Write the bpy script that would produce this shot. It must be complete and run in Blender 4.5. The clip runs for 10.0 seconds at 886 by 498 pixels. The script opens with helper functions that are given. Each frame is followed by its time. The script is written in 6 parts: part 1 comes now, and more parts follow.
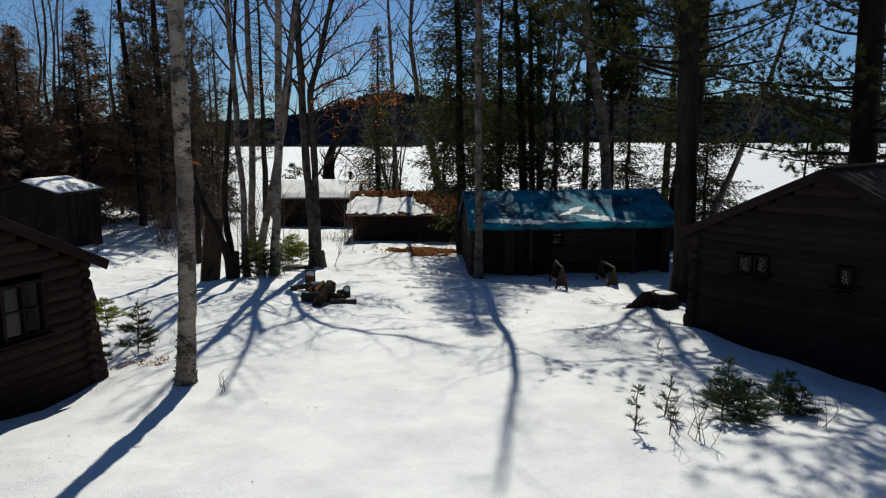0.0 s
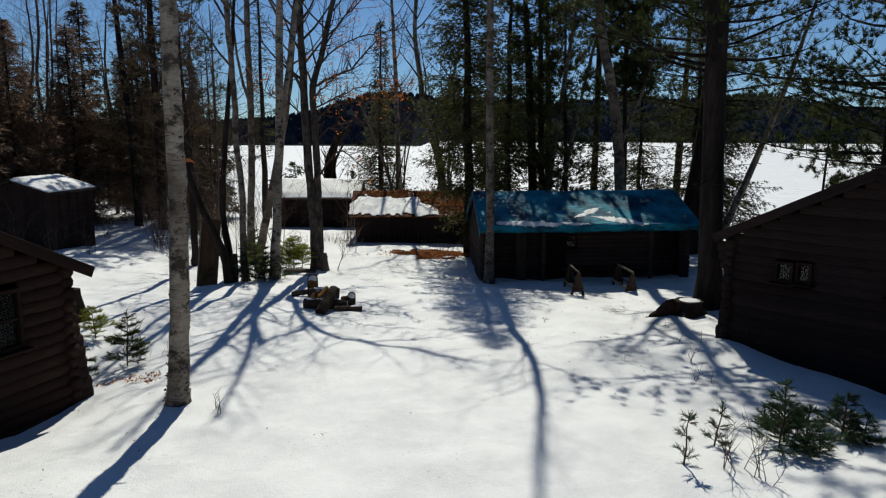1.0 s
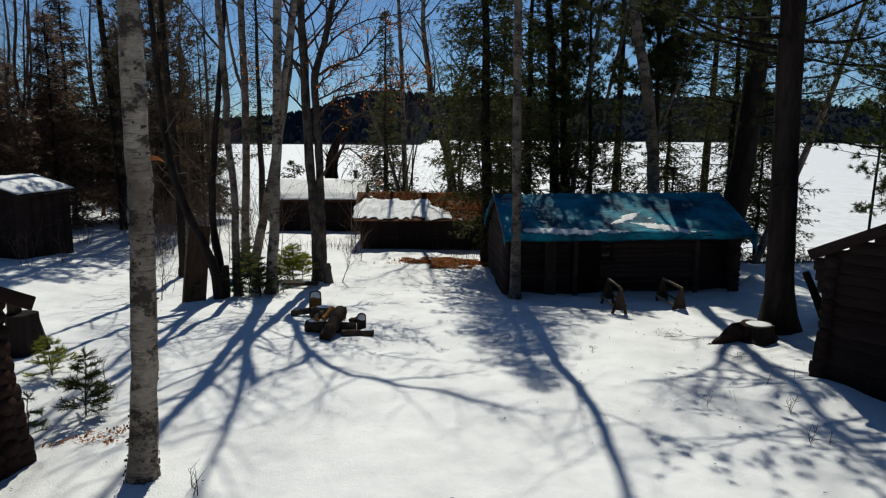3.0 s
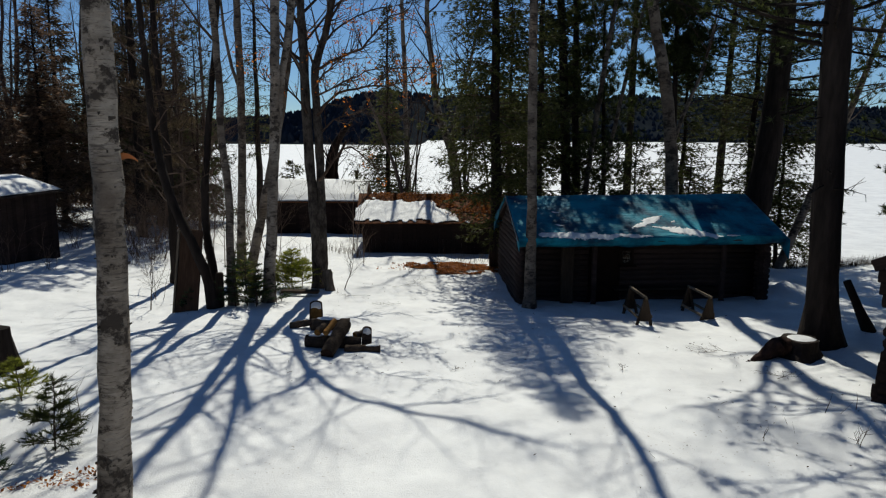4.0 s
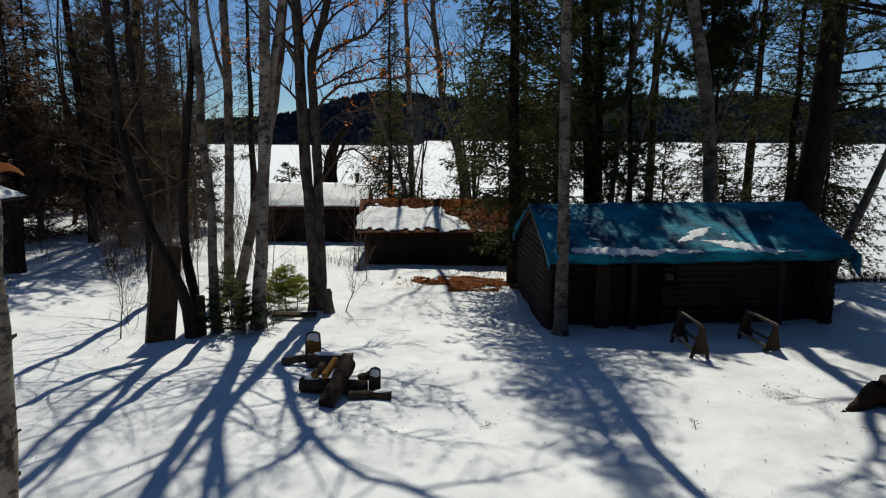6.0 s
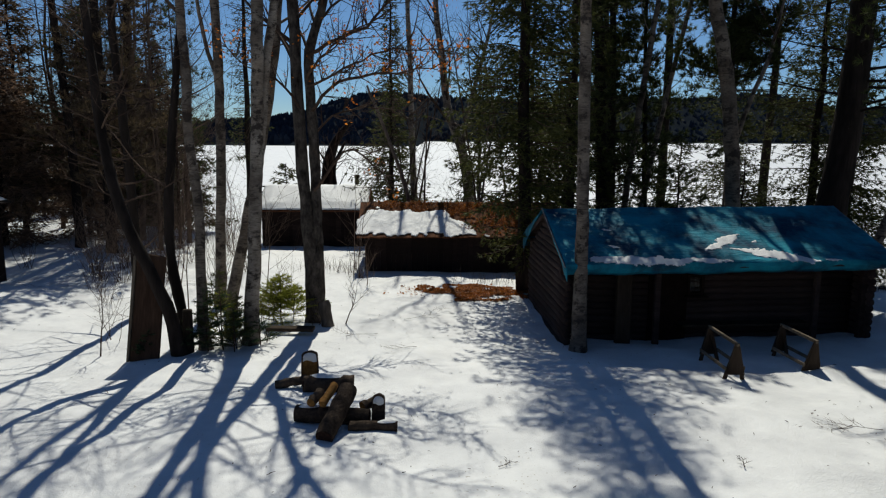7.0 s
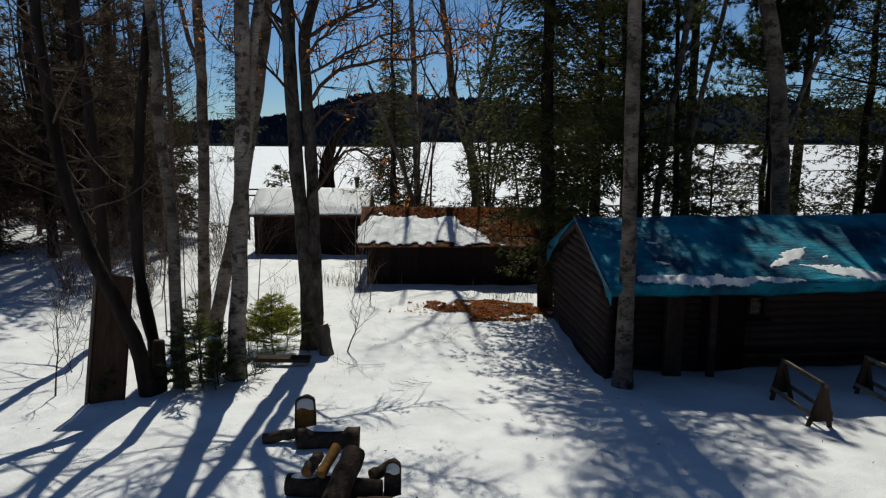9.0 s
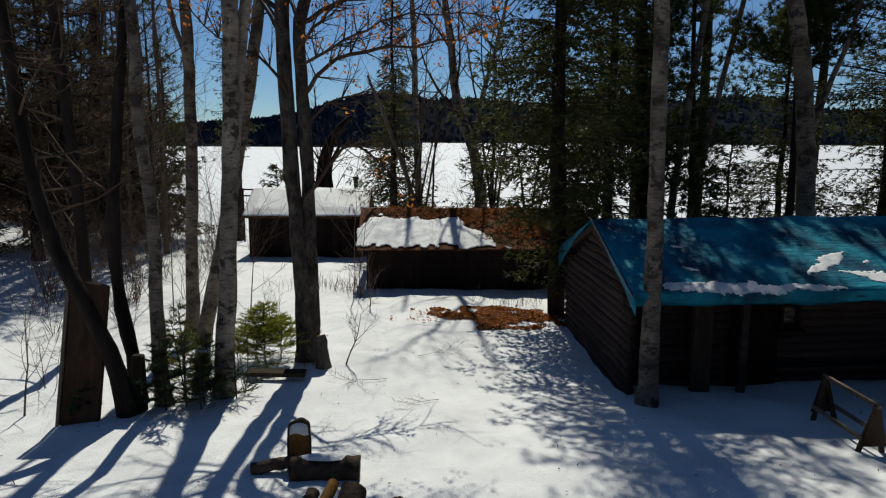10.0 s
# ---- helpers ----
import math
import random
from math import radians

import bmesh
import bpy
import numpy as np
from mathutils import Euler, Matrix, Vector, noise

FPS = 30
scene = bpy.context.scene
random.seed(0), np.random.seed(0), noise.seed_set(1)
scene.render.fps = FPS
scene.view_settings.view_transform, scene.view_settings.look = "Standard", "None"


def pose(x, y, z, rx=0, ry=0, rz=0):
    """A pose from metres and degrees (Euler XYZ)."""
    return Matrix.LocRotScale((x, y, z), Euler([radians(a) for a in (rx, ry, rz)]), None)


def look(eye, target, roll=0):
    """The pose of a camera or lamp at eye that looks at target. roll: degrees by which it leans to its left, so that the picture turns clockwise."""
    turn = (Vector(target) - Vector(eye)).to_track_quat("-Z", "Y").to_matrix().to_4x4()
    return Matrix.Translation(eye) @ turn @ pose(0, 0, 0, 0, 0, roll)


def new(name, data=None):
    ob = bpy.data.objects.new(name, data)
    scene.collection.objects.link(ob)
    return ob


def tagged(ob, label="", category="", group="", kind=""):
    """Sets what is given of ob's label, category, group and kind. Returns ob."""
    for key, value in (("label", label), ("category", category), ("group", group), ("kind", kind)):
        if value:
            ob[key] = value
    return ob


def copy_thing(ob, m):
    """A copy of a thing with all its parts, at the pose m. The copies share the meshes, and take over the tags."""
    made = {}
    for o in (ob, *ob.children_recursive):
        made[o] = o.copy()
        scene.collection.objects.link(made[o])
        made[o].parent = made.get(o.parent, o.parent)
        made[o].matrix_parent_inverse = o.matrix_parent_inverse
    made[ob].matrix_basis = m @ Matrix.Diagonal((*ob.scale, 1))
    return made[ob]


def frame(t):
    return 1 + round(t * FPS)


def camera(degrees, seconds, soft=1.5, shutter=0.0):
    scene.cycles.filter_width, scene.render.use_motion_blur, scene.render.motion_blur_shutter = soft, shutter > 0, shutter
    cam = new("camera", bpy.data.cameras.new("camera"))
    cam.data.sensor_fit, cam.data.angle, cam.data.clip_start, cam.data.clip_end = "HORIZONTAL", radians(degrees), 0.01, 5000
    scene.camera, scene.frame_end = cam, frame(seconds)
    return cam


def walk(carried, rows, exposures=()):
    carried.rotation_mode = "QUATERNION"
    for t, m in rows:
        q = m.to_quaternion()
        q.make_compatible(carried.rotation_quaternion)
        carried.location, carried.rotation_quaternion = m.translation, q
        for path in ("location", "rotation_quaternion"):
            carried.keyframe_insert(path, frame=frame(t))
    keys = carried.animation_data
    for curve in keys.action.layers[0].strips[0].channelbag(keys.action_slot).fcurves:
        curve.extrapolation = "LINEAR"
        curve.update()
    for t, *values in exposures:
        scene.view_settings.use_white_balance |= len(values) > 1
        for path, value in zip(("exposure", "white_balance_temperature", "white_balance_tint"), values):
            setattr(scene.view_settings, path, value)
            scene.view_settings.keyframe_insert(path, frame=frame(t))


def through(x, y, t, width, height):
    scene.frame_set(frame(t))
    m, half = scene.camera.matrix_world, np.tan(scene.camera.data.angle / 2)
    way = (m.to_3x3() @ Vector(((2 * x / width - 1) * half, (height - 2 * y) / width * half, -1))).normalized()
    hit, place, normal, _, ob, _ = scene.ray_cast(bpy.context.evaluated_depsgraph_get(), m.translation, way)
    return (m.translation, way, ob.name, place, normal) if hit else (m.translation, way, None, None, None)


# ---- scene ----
cam = camera(66.2, 10.0, 1.2)
METRES, EYE, TILT, LEAN, TURN = 11.0, 3.3, -2.7, 0.0, -1.1
ROWS = [
    (0.0, 0.0, 0.0, 0.0, 0.02, -6.81, -0.19),
    (0.5, -0.0125, 0.0428, 0.0002, -0.01, -6.84, -0.29),
    (1.0, -0.0257, 0.0904, -0.0008, -0.04, -6.86, -0.35),
    (1.5, -0.039, 0.1407, -0.0007, -0.06, -6.87, -0.4),
    (2.0, -0.0516, 0.1934, -0.0001, -0.09, -6.92, -0.41),
    (2.5, -0.0636, 0.2487, 0.0005, -0.14, -6.94, -0.43),
    (4.0, -0.0985, 0.4089, -0.0002, -0.29, -6.93, -0.45),
    (4.5, -0.1086, 0.46, 0.0009, -0.34, -6.92, -0.43),
    (5.0, -0.1179, 0.5111, 0.0034, -0.4, -6.92, -0.43),
    (5.5, -0.1263, 0.5617, 0.0057, -0.45, -6.91, -0.42),
    (7.0, -0.1484, 0.7123, 0.0101, -0.56, -6.84, -0.37),
    (7.5, -0.1568, 0.7613, 0.0114, -0.63, -6.8, -0.37),
    (8.0, -0.1655, 0.8081, 0.0127, -0.7, -6.78, -0.36),
    (8.5, -0.1736, 0.8514, 0.0127, -0.77, -6.76, -0.37),
    (9.0, -0.1804, 0.8944, 0.0124, -0.83, -6.76, -0.35),
    (9.5, -0.1865, 0.938, 0.0134, -0.89, -6.73, -0.35),
    (10.0, -0.1917, 0.9799, 0.0079, -0.97, -6.71, -0.35),
]
walk(cam, [(t, pose(0, 0, EYE, TILT, LEAN, TURN) @ pose(METRES * x, METRES * y, METRES * z, 90 + pitch, roll, yaw)) for t, x, y, z, yaw, pitch, roll in ROWS],
     exposures=[(0.0, -0.42), (5.0, -0.44), (7.5, -0.49), (10.0, -0.53)])

# ---- light ----
SUN_EL, SUN_AZ = 50.0, -0.7          # degrees above the lake, degrees right of straight ahead
world = bpy.data.worlds.new("world")
scene.world = world
world.use_nodes = True
wn = world.node_tree.nodes
sky = wn.new("ShaderNodeTexSky")
sky.sky_type, sky.sun_disc = "NISHITA", False
sky.sun_elevation, sky.sun_rotation = radians(SUN_EL), radians(SUN_AZ)
sky.air_density, sky.dust_density, sky.ozone_density, sky.altitude = 1.0, 0.0, 4.0, 2000
wn["Background"].inputs["Strength"].default_value = 0.085
tint = wn.new("ShaderNodeMix")      # the clear, deep blue of a cold spring noon
tint.data_type, tint.blend_type = "RGBA", "MULTIPLY"
tint.inputs[0].default_value, tint.inputs[7].default_value = 1.0, (0.75, 0.925, 1.045, 1)
world.node_tree.links.new(sky.outputs["Color"], tint.inputs[6])
world.node_tree.links.new(tint.outputs[2], wn["Background"].inputs["Color"])
sun_data = bpy.data.lights.new("sun", "SUN")
sun_data.energy, sun_data.angle, sun_data.color = 5.0, radians(0.53), (0.975, 0.955, 0.83)
sun = new("sun", sun_data)
sd = Vector((math.sin(radians(SUN_AZ)) * math.cos(radians(SUN_EL)), math.cos(radians(SUN_AZ)) * math.cos(radians(SUN_EL)), math.sin(radians(SUN_EL))))
sun.matrix_world = look(sd * 60, (0, 0, 0))


# ---- materials ----
def node_mat(name, rough=0.8, metal=0.0, spec=0.3):
    m = bpy.data.materials.new(name)
    m.use_nodes = True
    nt = m.node_tree
    b = nt.nodes["Principled BSDF"]
    b.inputs["Roughness"].default_value, b.inputs["Metallic"].default_value = rough, metal
    b.inputs["Specular IOR Level"].default_value = spec
    return m, nt, b


def ramp(nt, src, stops):
    r = nt.nodes.new("ShaderNodeValToRGB")
    while len(r.color_ramp.elements) < len(stops):
        r.color_ramp.elements.new(0.5)
    for e, (p, c) in zip(r.color_ramp.elements, stops):
        e.position, e.color = p, (*c, 1) if len(c) == 3 else (c[0], c[0], c[0], 1)
    nt.links.new(src, r.inputs[0])
    return r.outputs[0]


def noise_out(nt, scale, detail=4, stretch=(1, 1, 1), kind="Object", rough=0.55):
    tc = nt.nodes.new("ShaderNodeTexCoord")
    mp = nt.nodes.new("ShaderNodeMapping")
    mp.inputs["Scale"].default_value = stretch
    n = nt.nodes.new("ShaderNodeTexNoise")
    n.inputs["Scale"].default_value, n.inputs["Detail"].default_value, n.inputs["Roughness"].default_value = scale, detail, rough
    nt.links.new(tc.outputs[kind], mp.inputs[0])
    nt.links.new(mp.outputs[0], n.inputs["Vector"])
    return n.outputs[0]


def mixed(nt, a, b, fac, mode="MIX"):
    m = nt.nodes.new("ShaderNodeMix")
    m.data_type, m.blend_type = "RGBA", mode
    for s, v in ((m.inputs[0], fac), (m.inputs[6], a), (m.inputs[7], b)):
        if isinstance(v, (int, float)):
            s.default_value = v
        elif isinstance(v, tuple):
            s.default_value = (*v, 1)
        else:
            nt.links.new(v, s)
    return m.outputs[2]


def bumped(nt, b, src, strength, dist):
    n = nt.nodes.new("ShaderNodeBump")
    n.inputs["Strength"].default_value, n.inputs["Distance"].default_value = strength, dist
    nt.links.new(src, n.inputs["Height"])
    nt.links.new(n.outputs[0], b.inputs["Normal"])


def varied(name, dark, light, scale=6, stretch=(1, 1, 1), rough=0.85, bump=0.4, dist=0.01, spec=0.08, fine=40, rnd=0.25):
    """A two-scale mottled surface: broad stains, fine grain, and a shift from object to object."""
    m, nt, b = node_mat(name, rough, spec=spec)
    broad = noise_out(nt, scale, 5, stretch)
    grain = noise_out(nt, fine, 4, stretch)
    c = mixed(nt, dark, light, ramp(nt, broad, [(0.3, (0, 0, 0)), (0.7, (1, 1, 1))]))
    c = mixed(nt, c, ramp(nt, grain, [(0.3, (0.55, 0.55, 0.55)), (0.75, (1.25, 1.25, 1.25))]), 0.7, "MULTIPLY")
    if rnd:
        oi = nt.nodes.new("ShaderNodeObjectInfo")
        v = ramp(nt, oi.outputs["Random"], [(0, (1 - rnd,) * 3), (1, (1 + rnd,) * 3)])
        c = mixed(nt, c, v, 1.0, "MULTIPLY")
    nt.links.new(c, b.inputs["Base Color"])
    bumped(nt, b, grain, bump, dist)
    return m


def snow_mat():
    m, nt, b = node_mat("snow", 0.55, spec=0.35)
    broad = noise_out(nt, 0.35, 3)
    patchy = noise_out(nt, 2.2, 6)
    grain = noise_out(nt, 55, 5)
    c = mixed(nt, (0.80, 0.81, 0.82), (0.91, 0.91, 0.90), broad)
    c = mixed(nt, c, ramp(nt, noise_out(nt, 1.1, 7, rough=0.65), [(0.35, (0.84, 0.84, 0.85)), (0.6, (1, 1, 1))]), 1.0, "MULTIPLY")
    # a thin scatter of bark crumbs and needles
    crumbs = ramp(nt, noise_out(nt, 26, 2, rough=0.3), [(0.70, (0, 0, 0)), (0.74, (1, 1, 1))])
    where = ramp(nt, noise_out(nt, 0.45, 2), [(0.5, (0, 0, 0)), (0.66, (0.7, 0.7, 0.7))])
    f = mixed(nt, crumbs, where, 1.0, "MULTIPLY")
    c = mixed(nt, c, (0.30, 0.24, 0.18), f)
    nt.links.new(c, b.inputs["Base Color"])
    h = mixed(nt, patchy, grain, 0.25)
    bumped(nt, b, h, 0.65, 0.08)
    return m


def birch_mat(name="birch_bark", low=(0.145, 0.118, 0.095), high=(0.36, 0.31, 0.255), marks=1.0):
    """Papery bark: chalky and tan bands, thin dark lenticels, black scars with ragged edges."""
    m, nt, b = node_mat(name, 0.8, spec=0.12)
    c = mixed(nt, low, high, ramp(nt, noise_out(nt, 1.8, 6, (1, 1, 1.3)), [(0.34, (0, 0, 0)), (0.62, (1, 1, 1))]))
    c = mixed(nt, c, (0.34, 0.24, 0.16), ramp(nt, noise_out(nt, 1.1, 4, (1, 1, 0.5)), [(0.52, (0, 0, 0)), (0.72, (0.55, 0.55, 0.55))]))
    c = mixed(nt, c, ramp(nt, noise_out(nt, 9, 6, (1, 1, 2.2), rough=0.7), [(0.3, (0.62, 0.60, 0.58)), (0.62, (1.08, 1.08, 1.08))]), 0.8, "MULTIPLY")
    gate = ramp(nt, noise_out(nt, 1.3, 3), [(0.42, (0, 0, 0)), (0.6, (1, 1, 1))])
    lines = ramp(nt, noise_out(nt, 5.0, 5, (0.8, 0.8, 8), rough=0.65), [(0.545, (0, 0, 0)), (0.595, (marks * 0.85,) * 3)])
    ticks = ramp(nt, noise_out(nt, 13.0, 3, (0.9, 0.9, 5), rough=0.6), [(0.59, (0, 0, 0)), (0.65, (marks * 0.6,) * 3)])
    scars = ramp(nt, noise_out(nt, 2.1, 9, (1.5, 1.5, 2.0), rough=0.72), [(0.515, (0, 0, 0)), (0.575, (0.95, 0.95, 0.95))])
    for f in (mixed(nt, lines, gate, 1.0, "MULTIPLY"), ticks, scars):
        c = mixed(nt, c, (0.046, 0.036, 0.03), f)
    nt.links.new(c, b.inputs["Base Color"])
    bumped(nt, b, mixed(nt, noise_out(nt, 7.0, 6, (1, 1, 4)), scars, 0.3), 0.75, 0.025)
    return m


def leaf_mat(name, c1, c2, through=0.45, scale=3.0, gloss=0.3):
    """Thin foliage: light passes through it from behind."""
    m, nt, b = node_mat(name, 0.6 if gloss else 1.0, spec=gloss)
    gi = nt.nodes.new("ShaderNodeNewGeometry")
    c = mixed(nt, c1, c2, gi.outputs["Random Per Island"])
    c = mixed(nt, c, ramp(nt, noise_out(nt, scale, 3), [(0.3, (0.6, 0.6, 0.6)), (0.7, (1.2, 1.2, 1.2))]), 1.0, "MULTIPLY")
    nt.links.new(c, b.inputs["Base Color"])
    tr = nt.nodes.new("ShaderNodeBsdfTranslucent")
    nt.links.new(c, tr.inputs["Color"])
    ms = nt.nodes.new("ShaderNodeMixShader")
    ms.inputs[0].default_value = through
    nt.links.new(b.outputs[0], ms.inputs[1])
    nt.links.new(tr.outputs[0], ms.inputs[2])
    nt.links.new(ms.outputs[0], nt.nodes["Material Output"].inputs[0])
    return m


def tarp_mat():
    m, nt, b = node_mat("shade_mottled_tarp", 0.6, spec=0.12)
    # navy to teal blotches: mottled tree shade painted into the blue
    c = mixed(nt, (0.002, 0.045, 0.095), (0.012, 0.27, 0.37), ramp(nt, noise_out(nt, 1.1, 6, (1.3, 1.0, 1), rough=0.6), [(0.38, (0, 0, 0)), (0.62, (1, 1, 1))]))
    dirt = ramp(nt, noise_out(nt, 3.5, 6, (0.5, 2, 1)), [(0.55, (0, 0, 0)), (0.8, (0.45, 0.45, 0.45))])
    c = mixed(nt, c, (0.05, 0.07, 0.07), dirt)
    nt.links.new(c, b.inputs["Base Color"])
    bumped(nt, b, mixed(nt, noise_out(nt, 5, 4, (0.4, 2.5, 1)), noise_out(nt, 22, 3), 0.3), 0.9, 0.06)
    return m


def glass_mat():
    m, nt, b = node_mat("window_glass", 0.12, spec=0.1)
    b.inputs["Base Color"].default_value = (0.9, 0.95, 0.95, 1)
    b.inputs["Transmission Weight"].default_value = 1.0
    b.inputs["IOR"].default_value = 1.25
    return m


SNOW, BIRCH, TARP, GLASS = snow_mat(), birch_mat(), tarp_mat(), glass_mat()
OAKBARK = varied("lichened_grey_bark", (0.016, 0.013, 0.011), (0.15, 0.125, 0.105), 8, (1, 1, 0.55), bump=1.0, dist=0.05, fine=26, rnd=0)
# darker copy of the birch bark, with the shade of backlit stems in its colour
SHADEDBIRCH = birch_mat("shaded_birch_bark", (0.085, 0.068, 0.054), (0.25, 0.205, 0.165))
GREYBARK = varied("grey_bark", (0.04, 0.033, 0.028), (0.13, 0.11, 0.092), 5, (1, 1, 0.25), bump=0.9, dist=0.02, fine=18)
PINEBARK = varied("pine_bark", (0.015, 0.0115, 0.0098), (0.04, 0.030, 0.025), 4, (1, 1, 0.2), bump=1.0, dist=0.03, fine=14)
TWIG = varied("twig_bark", (0.045, 0.029, 0.021), (0.12, 0.08, 0.059), 3, rough=0.9, bump=0.2)
PALETWIG = varied("pale_twig_bark", (0.12, 0.09, 0.072), (0.25, 0.20, 0.165), 2, rough=0.9, bump=0.2)
WOODTWIG = varied("brown_twig_bark", (0.085, 0.058, 0.043), (0.21, 0.148, 0.112), 3, rough=0.9, bump=0.2)
DUSKSPRUCE = leaf_mat("dusky_spruce_needles", (0.075, 0.054, 0.032), (0.19, 0.135, 0.075), 0.5)
FIRNEEDLE = leaf_mat("fir_needles", (0.022, 0.05, 0.024), (0.08, 0.13, 0.05), 0.4)
SPRUCE = leaf_mat("spruce_needles", (0.045, 0.053, 0.016), (0.12, 0.125, 0.034), 0.5)
PINE = leaf_mat("pine_needles", (0.035, 0.048, 0.015), (0.095, 0.11, 0.03), 0.5)
YOUNG = leaf_mat("young_needles", (0.14, 0.18, 0.024), (0.42, 0.42, 0.06), 0.65)
DEADNEEDLE = leaf_mat("brown_twigs_and_needles", (0.12, 0.075, 0.052), (0.30, 0.19, 0.125), 0.5)
OAKLEAF = leaf_mat("dry_orange_leaves", (0.42, 0.11, 0.015), (0.72, 0.25, 0.04), 0.65)
LITTER = leaf_mat("leaf_litter", (0.17, 0.045, 0.008), (0.58, 0.21, 0.035), 0.4, 5)
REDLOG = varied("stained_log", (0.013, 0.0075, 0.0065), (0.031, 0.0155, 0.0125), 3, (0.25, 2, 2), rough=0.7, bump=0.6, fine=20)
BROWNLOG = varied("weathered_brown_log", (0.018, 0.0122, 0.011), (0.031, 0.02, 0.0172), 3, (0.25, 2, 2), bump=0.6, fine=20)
PORCHLOG = varied("old_brown_log", (0.034, 0.0235, 0.0208), (0.068, 0.046, 0.04), 3, (0.25, 2, 2), bump=0.6, fine=20)
ROOFFELT = varied("roofing_felt", (0.02, 0.014, 0.012), (0.05, 0.036, 0.03), 3, bump=0.5, fine=60)
MOSSROOF = varied("leaf_stained_roof_board", (0.07, 0.027, 0.013), (0.19, 0.072, 0.03), 4, bump=0.5, fine=30)
PLANK = varied("weathered_plank", (0.028, 0.020, 0.014), (0.07, 0.05, 0.036), 4, (1, 1, 0.15), bump=0.4, fine=30)
GREYPLANK = varied("grey_plank", (0.10, 0.08, 0.055), (0.24, 0.19, 0.14), 4, (1, 1, 0.2), bump=0.4, fine=30)
CUTWOOD = varied("cut_wood", (0.24, 0.11, 0.03), (0.42, 0.21, 0.06), 8, bump=0.3, fine=40)
TORN = varied("torn_wood", (0.026, 0.0145, 0.0115), (0.062, 0.034, 0.026), 6, (1, 1, 1), bump=1.0, dist=0.03, fine=16)
BOARDWOOD = varied("old_brown_board", (0.045, 0.025, 0.016), (0.12, 0.07, 0.045), 4, (1, 1, 0.15), bump=0.5, fine=30)
LOGBARK = varied("firewood_bark", (0.03, 0.022, 0.017), (0.10, 0.07, 0.05), 6, bump=0.9, dist=0.02, fine=24)
FRAMEWOOD = varied("dark_window_wood", (0.012, 0.007, 0.005), (0.026, 0.015, 0.011), 6, bump=0.3)
# near-black sheet added behind the glass, toned to set how bright the panes look
PANEBACK = varied("near_black_backing", (0.006, 0.006, 0.006), (0.012, 0.012, 0.0115), 3, bump=0.1, rnd=0)
CURL = leaf_mat("inner_birch_bark", (0.42, 0.16, 0.05), (0.5, 0.22, 0.08), 0.4)
METAL = varied("dull_metal", (0.12, 0.12, 0.12), (0.3, 0.3, 0.3), 6, rough=0.5, bump=0.1, spec=0.5)
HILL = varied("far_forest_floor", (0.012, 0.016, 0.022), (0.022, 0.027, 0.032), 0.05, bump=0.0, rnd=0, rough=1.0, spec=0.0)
# dark conifer tone shifted to blue: the distance haze is painted in
FARWOODS = leaf_mat("haze_blue_conifers", (0.018, 0.024, 0.036), (0.034, 0.042, 0.058), 0.0, 0.02, 0.0)


# ---- mesh helpers ----
def mesh_data(name, verts, faces, mat, smooth=False):
    me = bpy.data.meshes.new(name)
    me.from_pydata([tuple(v) for v in verts], [], faces)
    me.materials.append(mat)
    if smooth:
        me.polygons.foreach_set("use_smooth", [True] * len(me.polygons))
    me.update()
    return me


def piece(name, verts, faces, mat, parent=None, label="", smooth=False):
    """One mesh object, in its parent's local space."""
    ob = new(name, mesh_data(name, verts, faces, mat, smooth))
    ob.parent = parent
    return tagged(ob, label)


def part(name, bm, mat, parent=None, label="", smooth=False):
    """Links a bmesh as one mesh object under a thing or a part."""
    me = bpy.data.meshes.new(name)
    bm.to_mesh(me)
    bm.free()
    me.materials.append(mat)
    if smooth:
        me.polygons.foreach_set("use_smooth", [True] * len(me.polygons))
    ob = new(name, me)
    ob.parent = parent
    return tagged(ob, label)


def thing(name, m, label, category, group="", kind=""):
    ob = new(name)
    ob.matrix_basis = m
    ob.empty_display_size = 0.1
    return tagged(ob, label, category, group, kind)


def add_tube(V, Fc, pts, rad, sides=8, rng=None, wob=0.0, cap=True):
    """Appends a tapering tube along pts to the vertex and face lists."""
    base = len(V)
    n = len(pts)
    P = [Vector(p) for p in pts]
    ref = Vector((1, 0.13, 0.07))
    for i in range(n):
        d = (P[min(i + 1, n - 1)] - P[max(i - 1, 0)]).normalized()
        a = ref - d * ref.dot(d)
        if a.length < 0.2:
            a = Vector((0, 1, 0.2)) - d * d.dot(Vector((0, 1, 0.2)))
        a.normalize()
        b = d.cross(a)
        for k in range(sides):
            th = 2 * math.pi * k / sides
            r = rad[i] * (1 + (rng.uniform(-wob, wob) if rng else 0))
            V.append(P[i] + (a * math.cos(th) + b * math.sin(th)) * r)
    for i in range(n - 1):
        for k in range(sides):
            q = base + i * sides
            Fc.append((q + k, q + (k + 1) % sides, q + sides + (k + 1) % sides, q + sides + k))
    if cap and sides > 3:
        Fc.append(tuple(base + k for k in reversed(range(sides))))
        Fc.append(tuple(base + (n - 1) * sides + k for k in range(sides)))


